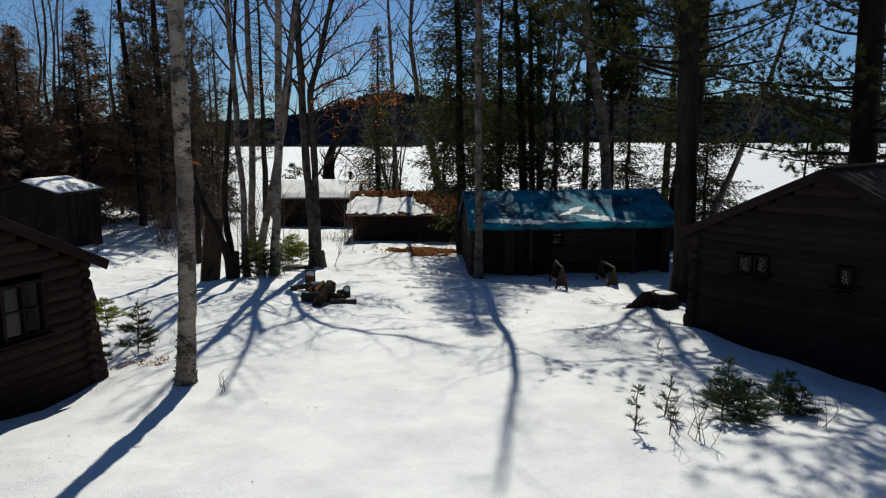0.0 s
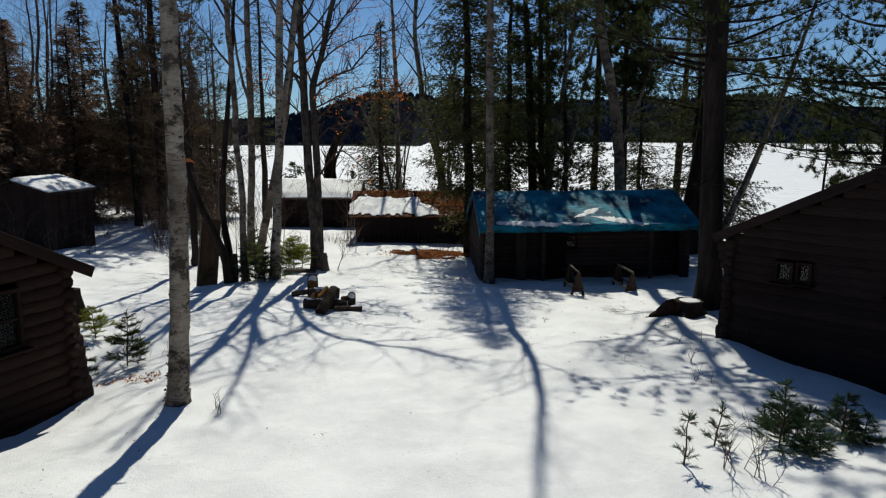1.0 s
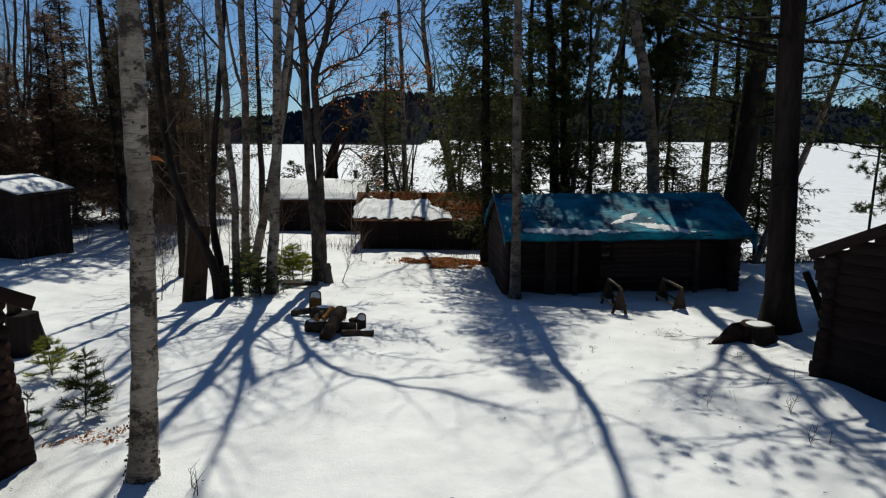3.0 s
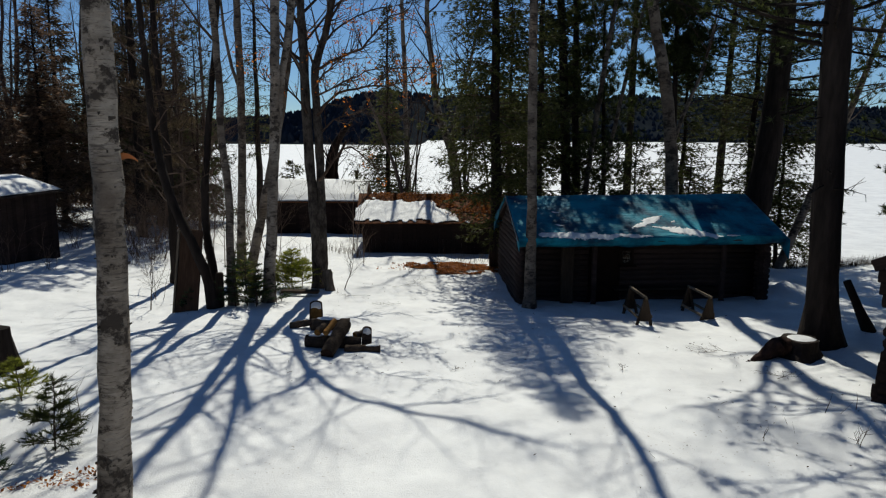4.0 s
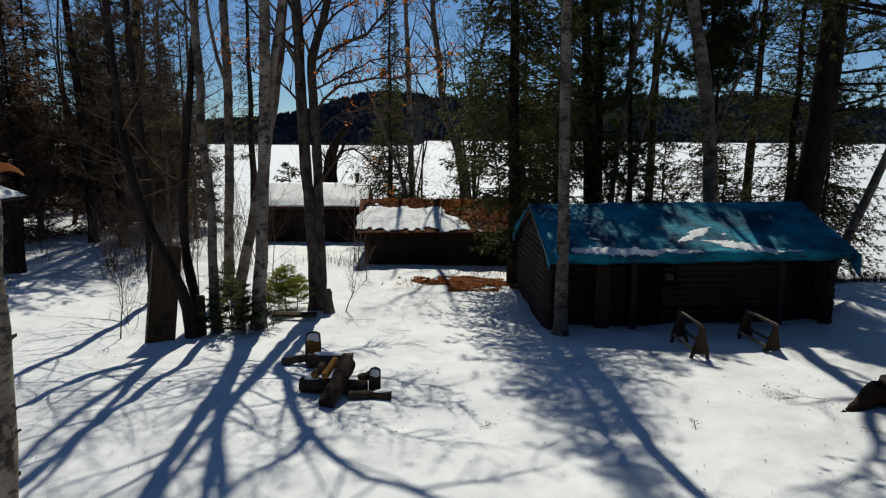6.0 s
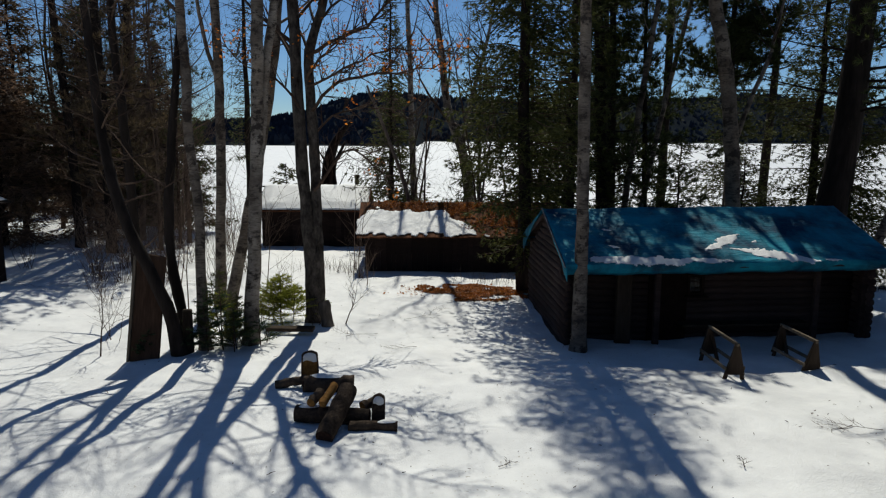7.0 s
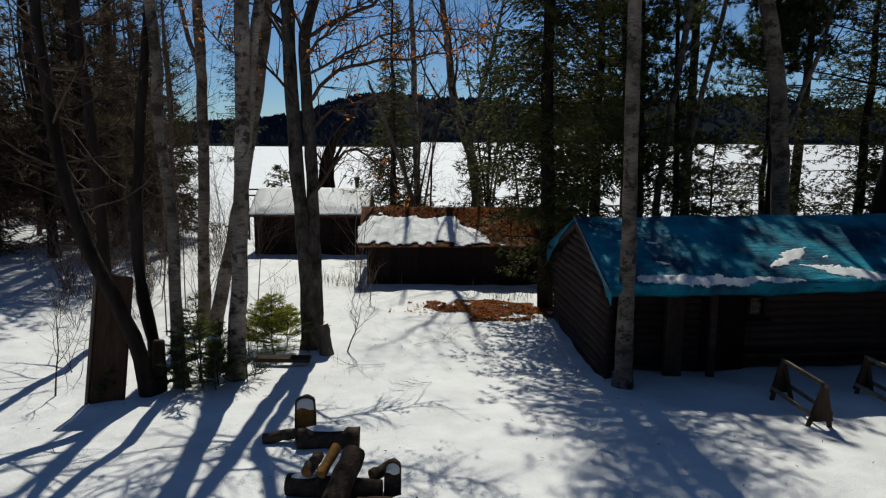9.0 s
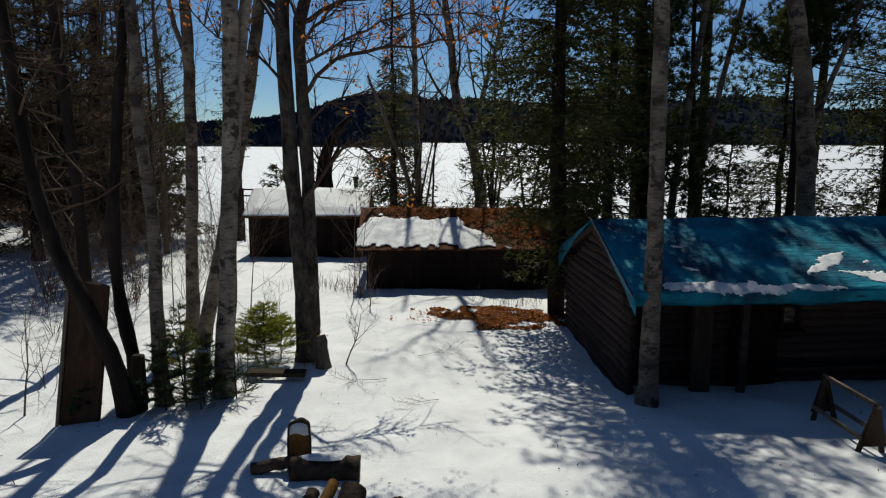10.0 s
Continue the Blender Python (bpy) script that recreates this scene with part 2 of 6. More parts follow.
def box_bm(sx, sy, sz, bevel=0.006, centre=(0, 0, 0), rot=None):
    bm = bmesh.new()
    bmesh.ops.create_cube(bm, size=1)
    bmesh.ops.scale(bm, vec=(sx, sy, sz), verts=bm.verts)
    if bevel:
        bmesh.ops.bevel(bm, geom=bm.edges[:], offset=bevel, segments=1, affect="EDGES")
    if rot is not None:
        bmesh.ops.transform(bm, matrix=rot, verts=bm.verts)
    bmesh.ops.translate(bm, vec=centre, verts=bm.verts)
    return bm


def smooth_path(pts, rad, step):
    """Catmull-Rom points and radii about every step metres."""
    P, out, ro = [Vector(p) for p in pts], [], []
    for i in range(len(P) - 1):
        a, b, c, d = P[max(i - 1, 0)], P[i], P[i + 1], P[min(i + 2, len(P) - 1)]
        n = max(1, int((c - b).length / step))
        for k in range(n):
            s = k / n
            out.append(0.5 * (2 * b + (c - a) * s + (2 * a - 5 * b + 4 * c - d) * s * s + (3 * b - a - 3 * c + d) * s ** 3))
            ro.append(rad[i] + (rad[i + 1] - rad[i]) * s)
    return out + [P[-1]], ro + [rad[-1]]


def sm(a, b, v):
    k = min(1.0, max(0.0, (v - a) / (b - a)))
    return k * k * (3 - 2 * k)


# ---- ground: one sheet of snow, from the yard over the lake to the horizon ----
def shore(x):
    return 26.0 + 11.0 * sm(-9.5, 1.0, -x)


def gz(x, y):
    z = -0.047 * y if y < 21 else -0.987 - 0.02 * (y - 21)
    z += (0.45 * sm(8, 14, -x) + 0.02 * max(0.0, min(30.0, -x - 14))) * sm(14, 24, y)
    z -= 0.42 * math.exp(-((x - 7.8) / 1.5) ** 2 - ((y - 10.0) / 2.2) ** 2)
    z -= 0.33 * math.exp(-((x + 5.9) / 0.9) ** 2 - ((y - 10.2) / 2.2) ** 2)
    z -= 0.10 * math.exp(-((x + 3.8) / 1.6) ** 2 - ((y - 10.3) / 2.5) ** 2)
    z += (0.38 + 0.16 * noise.noise((x * 2.3, y * 2.9, 4))) * math.exp(-((x - 8.4) / 0.75) ** 2 - ((y - 21.5) / 0.7) ** 2)
    z -= 0.11 * math.exp(-((x - 4.4) / 1.3) ** 2 - ((y - 18.4) / 0.8) ** 2)
    z += 0.2 * math.exp(-((x - 5.1) / 0.7) ** 2 - ((y - 12.9) / 0.8) ** 2)
    s = shore(x)
    k = sm(s, s + 5, y)
    near = (1 - k) * (1 - sm(60, 120, abs(x) + abs(y)))
    if near > 0:
        z += near * (0.10 * noise.noise((x * 0.3, y * 0.3, 0)) + 0.06 * noise.noise((x * 0.8, y * 0.8, 3)) + 0.030 * noise.noise((x * 2.2, y * 2.2, 7)) + 0.013 * noise.noise((x * 4.5, y * 4.5, 11)))
    return z * (1 - k) - 2.2 * k


def spaced(lo, hi, step, far_lo, far_hi):
    c = list(np.arange(lo, hi + 1e-6, step))
    s = step
    while c[-1] < far_hi:
        s *= 1.16
        c.append(c[-1] + s)
    s = step
    while c[0] > far_lo:
        s *= 1.16
        c.insert(0, c[0] - s)
    return c


gx, gy = spaced(-13, 12, 0.15, -1500, 1500), spaced(-1, 31, 0.16, -500, 1500)
gv = [(x, y, gz(x, y)) for y in gy for x in gx]
nx = len(gx)
gf = [(j * nx + i, j * nx + i + 1, (j + 1) * nx + i + 1, (j + 1) * nx + i) for j in range(len(gy) - 1) for i in range(nx - 1)]
ground = piece("ground", gv, gf, SNOW, smooth=True)
tagged(ground, "deep sunlit snow over the yard and the frozen lake", "snow ground", kind="structure")


# ---- buildings ----
def log_mesh(length, r, rng, mat, name="log"):
    """A round log along x, about its middle, slightly crooked, with bevelled butts."""
    V, Fc = [], []
    n = 7
    pts = [(-length / 2 + length * k / (n - 1), rng.uniform(-0.012, 0.012), rng.uniform(-0.008, 0.008)) for k in range(n)]
    rad = [r * rng.uniform(0.94, 1.05) for _ in range(n)]
    add_tube(V, Fc, pts, rad, 9)
    return mesh_data(name, V, Fc, mat, True)


def lay(name, me, m, parent):
    ob = new(name, me)
    ob.parent = parent
    ob.matrix_basis = m
    return ob


def window_parts(cab, x, z, w, h, yaw_m, cols=2, rows=2, depth=0.0, curtain=True):
    """A sash in the wall plane y = depth of yaw_m: frame, sill, muntins, panes and an added dark sheet inside."""
    g = new("window")
    g.parent = cab
    g.matrix_basis = yaw_m @ Matrix.Translation((x, depth, z))
    t = 0.05
    bm = bmesh.new()
    for sx, sz, c in ((w + 2 * t, t, (0, 0, h / 2 + t / 2)), (w + 2 * t, t, (0, 0, -h / 2 - t / 2)), (t, h, (-w / 2 - t / 2, 0, 0)), (t, h, (w / 2 + t / 2, 0, 0))):
        r = bmesh.ops.create_cube(bm, size=1)
        bmesh.ops.scale(bm, vec=(sx, 0.1, sz), verts=r["verts"])
        bmesh.ops.translate(bm, vec=c, verts=r["verts"])
    part("frame", bm, FRAMEWOOD, g)
    part("sill", box_bm(w + 0.22, 0.16, 0.035, 0.006, (0, -0.06, -h / 2 - t - 0.02)), FRAMEWOOD, g)
    for i in range(1, cols):
        part("muntin", box_bm(0.028, 0.05, h, 0.003, (-w / 2 + w * i / cols, -0.015, 0)), FRAMEWOOD, g)
    for j in range(1, rows):
        part("muntin", box_bm(w, 0.046, 0.028, 0.003, (0, -0.012, -h / 2 + h * j / rows)), FRAMEWOOD, g)
    for i in range(cols):
        for j in range(rows):
            p = part("pane", box_bm(w / cols, 0.005, h / rows, 0, (-w / 2 + w * (i + 0.5) / cols, 0.012, -h / 2 + h * (j + 0.5) / rows)), GLASS, g)
            p.visible_shadow = False
    if curtain:
        part("curtain", box_bm(w, 0.01, h, 0, (0, 0.045, 0)), PANEBACK, g)


def gable_cabin(name, m, W, D, He, Hr, r, mat, label, roofmat, over=0.35, verge=0.4, butt=0.22, windows=(), seed=1, roof_t=0.09, flare=0.0, flat=1.0, inset=0.0, corbel=0.0):
    """A log cabin. Local x: along the gable wall, y: along the ridge, away from the front gable; z: up from the snow."""
    rng = random.Random(seed)
    cab = thing(name, m, label, "cabin")
    step = r * 1.6
    low = -0.5
    rows_g = int((Hr - low) / step)
    I = Matrix.Identity(4)
    for yy in (0.0, D):
        for k in range(rows_g):
            z = low + r + k * step
            half = W / 2 - inset + butt * rng.uniform(0.6, 1.15) + flare * max(0.0, 1 - (z - low) / He) ** (2 if corbel else 1) + corbel * max(0.0, 1 - (He - z) / 0.75)
            if z > He - 0.05:
                half = (Hr - z) / (Hr - He) * (W / 2) - 0.02
            if half < 0.15:
                continue
            cuts = []
            if yy == 0.0:
                cuts = sorted((wx - ww / 2, wx + ww / 2) for wx, wz, ww, wh, *_ in windows if abs(z - wz) < wh / 2 + r * 0.6)
            a = -half
            for c0, c1 in cuts + [(half, half)]:
                if c0 - a > 0.1:
                    lay("log", log_mesh(c0 - a, r, rng, mat), Matrix.Translation(((a + c0) / 2, yy, z)) @ Matrix.Diagonal((1, flat, 1, 1)), cab)
                a = c1
    for xx in (inset - W / 2, W / 2 - inset):
        for k in range(int((He - low) / step) + 1):
            z = low + r * 0.1 + k * step
            ln = D + 2 * butt * rng.uniform(0.7, 1.1)
            lay("log", log_mesh(ln, r, rng, mat), Matrix.Translation((xx, D / 2, z)) @ pose(0, 0, 0, 0, 0, 90), cab)
    # roof: two slabs with verge boards
    ang = math.atan2(Hr - He, W / 2)
    sl = (W / 2 + over) / math.cos(ang)
    for s in (-1, 1):
        rm = Matrix.Translation((0, D / 2, Hr + 0.10)) @ Matrix.Rotation(s * ang, 4, "Y")
        part("roof_panel", box_bm(sl, D + 2 * verge, roof_t, 0.01, (s * sl / 2, 0, 0), None), roofmat, cab).matrix_basis = rm
        for yy in (-D / 2 - verge - 0.017, D / 2 + verge + 0.017):
            part("verge_board", box_bm(sl, 0.03, 0.16, 0.005, (s * sl / 2, yy, -0.03)), mat, cab).matrix_basis = rm
    part("ridge_cap", box_bm(0.22, D + 2 * verge + 0.02, 0.03, 0.01, (0, D / 2, Hr + 0.155)), roofmat, cab)
    for w in windows:
        wx, wz, ww, wh = w[:4]
        window_parts(cab, wx, wz, ww - 0.1, wh - 0.1, I, *(w[4:6] if len(w) > 4 else (2, 2)), depth=-r * 0.35)
    return cab


def yawed(x, y, z, dx, dy):
    """A frame whose x axis runs along (dx, dy)."""
    return pose(x, y, z, 0, 0, math.degrees(math.atan2(dy, dx)))


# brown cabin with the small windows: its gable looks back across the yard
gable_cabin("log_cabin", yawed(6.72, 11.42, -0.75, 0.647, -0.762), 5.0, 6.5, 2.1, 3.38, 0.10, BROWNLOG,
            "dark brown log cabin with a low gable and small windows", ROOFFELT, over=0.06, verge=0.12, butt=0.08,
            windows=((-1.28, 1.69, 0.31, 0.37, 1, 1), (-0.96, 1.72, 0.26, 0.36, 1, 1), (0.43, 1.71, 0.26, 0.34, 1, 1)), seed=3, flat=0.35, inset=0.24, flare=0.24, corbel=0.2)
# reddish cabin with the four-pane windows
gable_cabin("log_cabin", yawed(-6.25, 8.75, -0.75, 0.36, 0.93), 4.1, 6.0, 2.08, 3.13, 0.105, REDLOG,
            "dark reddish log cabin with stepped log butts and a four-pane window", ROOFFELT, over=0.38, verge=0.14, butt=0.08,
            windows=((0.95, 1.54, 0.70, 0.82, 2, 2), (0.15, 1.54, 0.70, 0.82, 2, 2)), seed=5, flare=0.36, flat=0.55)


def tarp_sag(x, y):
    """Creases and hollows of the tarpaulin."""
    return 0.02 * noise.noise((x * 1.3, y * 2.4, 0)) + 0.022 * noise.noise((x * 0.6 + y * 0.5, y * 0.4, 5)) + 0.016 * noise.noise((x * 4 + y * 3, y * 2, 9)) + 0.009 * noise.noise((x * 9 - y * 4, y * 5, 3))


def blue_cabin():
    rng = random.Random(11)
    m = pose(4.34, 22.45, -1.0, 0, -0.6, 1.5)
    cab = thing("tarp_roofed_cabin", m, "low brown log cabin under a faded blue tarpaulin", "cabin")
    L, r = 6.1, 0.085
    He, Hr, yf, yb, yp = 1.65, 2.495, -1.2, 2.0, -1.75
    step = r * 1.6
    # end walls: horizontal logs, cut to the roof slope
    for xx in (-L / 2, L / 2):
        for k in range(int((Hr + 0.4) / step)):
            z = -0.4 + r + k * step
            y0, y1 = yp, yb + 0.12
            if z > He - 0.35:
                f = (Hr - 0.06 - z) / (Hr - He + 0.3)
                y0, y1 = max(yp, -2.0 * f), min(y1, 2.0 * f)
            if y1 - y0 > 0.2:
                lay("log", log_mesh(y1 - y0, r, rng, PORCHLOG), Matrix.Translation((xx, (y0 + y1) / 2, z)) @ pose(0, 0, 0, 0, 0, 90), cab)
    for yy in (yf, yb):
        for k in range(int((He + 0.45) / step)):
            z = -0.4 + k * step
            lay("log", log_mesh(L + 0.1, r, rng, PORCHLOG), Matrix.Translation((0, yy, z)), cab)
    # porch posts, planks and a bench board
    for px, w, d in ((-1.92, 0.3, 0.13), (-1.25, 0.12, 0.1), (1.98, 0.11, 0.1), (2.95, 0.14, 0.12)):
        part("post", box_bm(w, d, 2.0, 0.015, (px, yp + 0.1, 0.62)), PLANK if w > 0.2 else PORCHLOG, cab)
    part("porch_beam", box_bm(L + 0.3, 0.12, 0.14, 0.012, (0, yp + 0.12, 1.5)), PORCHLOG, cab)
    part("bench_board", box_bm(2.6, 0.3, 0.05, 0.008, (0.6, yf - 0.28, 0.32)), PLANK, cab)
    part("door", box_bm(0.8, 0.05, 1.6, 0.01, (-0.9, yf - 0.1, 0.75)), FRAMEWOOD, cab)
    window_parts(cab, -0.35, 1.1, 0.24, 0.32, Matrix.Identity(4), 1, 1, depth=yf - 0.12, curtain=False)
    # boarded roof under the tarp
    rise = Hr - He
    ang = math.atan2(rise, 2.25)
    sl = 2.17 / math.cos(ang)
    for s in (-1, 1):
        rm = Matrix.Translation((0, 0, Hr - 0.06)) @ Matrix.Rotation(-s * ang, 4, "X")
        part("roof_panel", box_bm(L + 0.24, sl, 0.05, 0.006, (0, s * sl / 2, 0)), PORCHLOG, cab).matrix_basis = rm
    for s in (-1, 1):
        rm = Matrix.Translation((-L / 2 - 0.14, 0, Hr - 0.07)) @ Matrix.Rotation(-s * ang, 4, "X")
        part("verge_board", box_bm(0.03, sl, 0.10, 0.004, (0, s * sl / 2, -0.03)), PORCHLOG, cab).matrix_basis = rm
    rm = Matrix.Translation((-L / 2 - 0.19, 0, Hr + 0.035)) @ Matrix.Rotation(ang, 4, "X")
    part("verge_pole", box_bm(0.022, 2.28 / math.cos(ang), 0.03, 0.006, (0, -1.13 / math.cos(ang), 0)), METAL, cab, "thin pale pole along the tarp edge").matrix_basis = rm
    # the tarpaulin itself: creased sheet with hanging hems
    V, Fc = [], []
    nu, hx = 90, L / 2 + 0.17
    prof = [(-2.07, -0.27), (-2.15, -0.18), (-2.21, -0.07)] + [(-2.21 + 4.57 * k / 40, 0.0) for k in range(41)] + [(2.40, -0.16), (2.42, -0.3)]
    for i in range(nu + 1):
        x = -hx + 2 * hx * i / nu
        for k, (y, drop) in enumerate(prof):
            yy = max(-2.21, min(2.36, y))
            z = Hr + 0.045 - abs(yy) / 2.25 * rise
            sag = tarp_sag(x, y)
            d = drop * (1 + 0.22 * noise.noise((x * 0.8, 0, 2 if y < 0 else 8))) if drop else 0
            V.append((x, y + 0.05 * noise.noise((x * 2.2, 1, 4)) * (1 if drop else 0), z + sag + d))
    n = len(prof)
    Fc = [(i * n + k, (i + 1) * n + k, (i + 1) * n + k + 1, i * n + k + 1) for i in range(nu) for k in range(n - 1)]
    tarp = piece("tarpaulin", V, Fc, TARP, cab, "faded blue plastic tarpaulin with creases and mottled tree shade in its colour", True)
    for q in tarp.data.polygons:      # the hems hang with a sharp fold
        q.use_smooth = q.normal.z ** 2 > 0.4
    sol = tarp.modifiers.new("thick", "SOLIDIFY")
    sol.thickness = 0.006
    # corner flaps at both ends
    for s in (-1, 1):
        for e in (-1, 1):
            V = []
            for i in range(9):
                y = s * (0.15 + 2.2 * i / 8)
                z = Hr + 0.03 - abs(y) / 2.25 * rise
                hang = 0.05 + 0.42 * (i / 8) ** 2 * (1 if e > 0 or s > 0 else 0.4)
                for j in range(4):
                    V.append((e * (hx + 0.004 + 0.03 * noise.noise((y * 3, j, e))), y, z - hang * j / 3))
            Fc = [(i * 4 + j, i * 4 + j + 1, (i + 1) * 4 + j + 1, (i + 1) * 4 + j) for i in range(8) for j in range(3)]
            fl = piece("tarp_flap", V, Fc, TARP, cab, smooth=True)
            fl.modifiers.new("thick", "SOLIDIFY").thickness = 0.006
    return cab, m, Hr, rise


BLUE, BLUE_M, BLUE_HR, BLUE_RISE = blue_cabin()


def snow_sheet(name, inside, u0, u1, v0, v1, place, thick, label, step=0.07, parent_m=None, seed=0):
    """A melting slab of snow on a slope: the cells of a fine grid where inside(u, v) is positive."""
    nu, nv = int((u1 - u0) / step), int((v1 - v0) / step)
    idx, V, Fc = {}, [], []

    def vert(i, j):
        if (i, j) not in idx:
            u, v = u0 + i * step, v0 + j * step
            h = thick * min(1.0, max(0.0, inside(u, v) * 2.5)) * (0.8 + 0.3 * noise.noise((u * 1.1, v * 1.1, seed)))
            u += 0.03 * noise.noise((u * 9, v * 9, seed))
            v += 0.03 * noise.noise((u * 9, v * 9, seed + 5))
            if inside(u, v) <= 0 and thick < 0.02:
                h = -0.012
            idx[(i, j)] = len(V)
            V.append(place(u, v, 0.006 + h))
        return idx[(i, j)]

    for i in range(nu):
        for j in range(nv):
            if inside(u0 + (i + 0.5) * step, v0 + (j + 0.5) * step) > 0:
                Fc.append((vert(i, j), vert(i + 1, j), vert(i + 1, j + 1), vert(i, j + 1)))
    ob = piece(name, V, Fc, SNOW, None, label, True)
    ob.modifiers.new("thick", "SOLIDIFY").thickness = 0.012 if thick > 0.02 else 0.002
    if parent_m is not None:
        ob.matrix_basis = parent_m
    return tagged(ob, label, "snow patch")


def blue_place(u, v, h):
    """u along the ridge, v down the front slope from the ridge."""
    return (u, -v, BLUE_HR + 0.047 - v / 2.25 * BLUE_RISE + tarp_sag(u, -v) + h)


def streak(u, v, a, b, w, rag=0.55, taper=1.0):
    """Positive inside a ragged streak from a to b, w wide at its middle."""
    du, dv = b[0] - a[0], b[1] - a[1]
    f = min(1.0, max(0.0, ((u - a[0]) * du + (v - a[1]) * dv) / (du * du + dv * dv)))
    d = math.hypot(u - a[0] - du * f, v - a[1] - dv * f)
    n = 0.8 * noise.noise((u * 2.3, v * 3.5, 4)) + 0.9 * noise.noise((u * 6, v * 9, 4)) + 0.8 * noise.noise((u * 14, v * 18, 4))
    return w * (1 - taper * abs(2 * f - 1) ** 2) * (1 + rag * n) - d


def eave_strip(u, v):
    return max(streak(u, v, (-2.65, 2.03), (-0.9, 2.14), 0.13, 0.45, 0.35), streak(u, v, (-1.0, 2.08), (0.05, 2.15), 0.075, 0.4))


def slope_patch(u, v):
    return max(streak(u, v, (-0.42, 1.8), (0.55, 1.18), 0.125, 0.6, 1.0), streak(u, v, (0.15, 1.74), (1.65, 2.2), 0.14, 0.8, 0.8))


snow_sheet("snow_patch", eave_strip, -2.95, 0.3, 1.7, 2.32, blue_place, 0.008, "melting strip of old snow along the tarp eave", 0.025, BLUE_M, 1)
snow_sheet("snow_patch", slope_patch, -0.6, 2.0, 0.9, 2.32, blue_place, 0.008, "ragged melting snow patch on the blue tarp", 0.025, BLUE_M, 2)
for k, (a, b) in enumerate((((-2.2, 0.92), (-2.0, 0.98)), ((-2.25, 1.52), (-2.0, 1.66)), ((0.65, 1.52), (0.8, 1.42)), ((1.8, 2.14), (2.1, 2.2)))):
    snow_sheet("snow_patch", lambda u, v: streak(u, v, a, b, 0.03, 0.3), a[0] - 0.2, b[0] + 0.2, min(a[1], b[1]) - 0.15, max(a[1], b[1]) + 0.12, blue_place, 0.004, "last small fleck of melting snow on the tarp", 0.02, BLUE_M, 3)


def plank_shed(name, m, L, W, H, Hr, label, roofmat, over=0.25, seed=1, wallmat=BROWNLOG, board=0.16, roof_board=0.2):
    """A gabled shed of planks. Local x: along the ridge, the eave side at y = -W/2."""
    rng = random.Random(seed)
    sh = thing(name, m, label, "shed")
    for yy, dep in ((-W / 2, 0.03), (W / 2, 0.03)):
        k, x = 0, -L / 2
        while x < L / 2 - 0.02:
            w = min(board * rng.uniform(0.85, 1.15), L / 2 - x)
            part("plank", box_bm(w - 0.002, dep, H + 0.5, 0.004, (x + w / 2, yy + rng.uniform(-0.006, 0.006), (H - 0.5) / 2)), wallmat, sh)
            x += w
    for xx in (-L / 2, L / 2):
        y = -W / 2
        while y < W / 2 - 0.02:
            w = min(board * rng.uniform(0.85, 1.15), W / 2 - y)
            h = H + (Hr - H) * (1 - abs(y + w / 2) / (W / 2))
            part("plank", box_bm(0.03, w - 0.002, h + 0.5, 0.004, (xx + rng.uniform(-0.006, 0.006), y + w / 2, (h - 0.5) / 2)), wallmat, sh)
            y += w
    ang = math.atan2(Hr - H, W / 2)
    sl = (W / 2 + over) / math.cos(ang)
    for s in (-1, 1):
        rm = Matrix.Translation((0, 0, Hr + 0.05)) @ Matrix.Rotation(-s * ang, 4, "X")
        x = -L / 2 - over
        while x < L / 2 + over - 0.02:
            w = min(roof_board, L / 2 + over - x)
            part("roof_board", box_bm(w - 0.006, sl + rng.uniform(-0.02, 0.02), 0.035, 0.005, (x + w / 2, s * sl / 2, rng.uniform(-0.004, 0.004))), roofmat, sh).matrix_basis = rm
            x += w
    return sh, ang


MID_M = pose(-0.3, 30.45, -1.15, 0, 0, 1.5)
MID_H, MID_HR, MID_W = 1.15, 1.92, 3.7
plank_shed("shed", MID_M, 6.0, MID_W, MID_H, MID_HR, "low dark plank shed with a leaf-strewn roof", MOSSROOF, 0.25, 21)
FAR_M = pose(-5.75, 35.7, -1.35, 0, 0, 0.5)
FAR_H, FAR_HR, FAR_W = 1.5, 2.22, 3.2
FAR, _ = plank_shed("shed", FAR_M, 3.9, FAR_W, FAR_H, FAR_HR, "small weathered plank shed with a snow-covered roof", MOSSROOF, 0.2, 22)
V, Fc = [], []
add_tube(V, Fc, [(0, 0, -0.6), (0, 0, 0.3), (0, 0, 0.302), (0, 0, 0.42)], [0.075, 0.075, 0.11, 0.11], 10)
piece("stovepipe", V, Fc, PINEBARK, FAR, "short dark stovepipe through the roof").location = (1.55, 0.35, FAR_HR + 0.1)
OUT_M = pose(-13.68, 24.6, -0.72, 0, 0, 82)
OUT_H, OUT_HR, OUT_W = 1.98, 2.34, 2.4
plank_shed("outhouse", OUT_M, 2.2, OUT_W, OUT_H, OUT_HR, "tall narrow dark plank outhouse under the spruces", ROOFFELT, 0.2, 23)


def slope_place(W, Hr, H, over):
    def at(u, v, h):
        return (u, -v, Hr + 0.085 - v / (W / 2) * (Hr - H) + h)
    return at


def mid_snow(u, v):
    n = 0.12 * noise.noise((u * 1.7, v * 2.0, 2)) + 0.08 * noise.noise((u * 5, v * 5, 2))
    return min(u + 3.25 + 0.4 * (v - 1.2), -0.25 - u + 0.9 * (v - 1.0), v - 0.62, 2.0 - v) * 0.5 + n


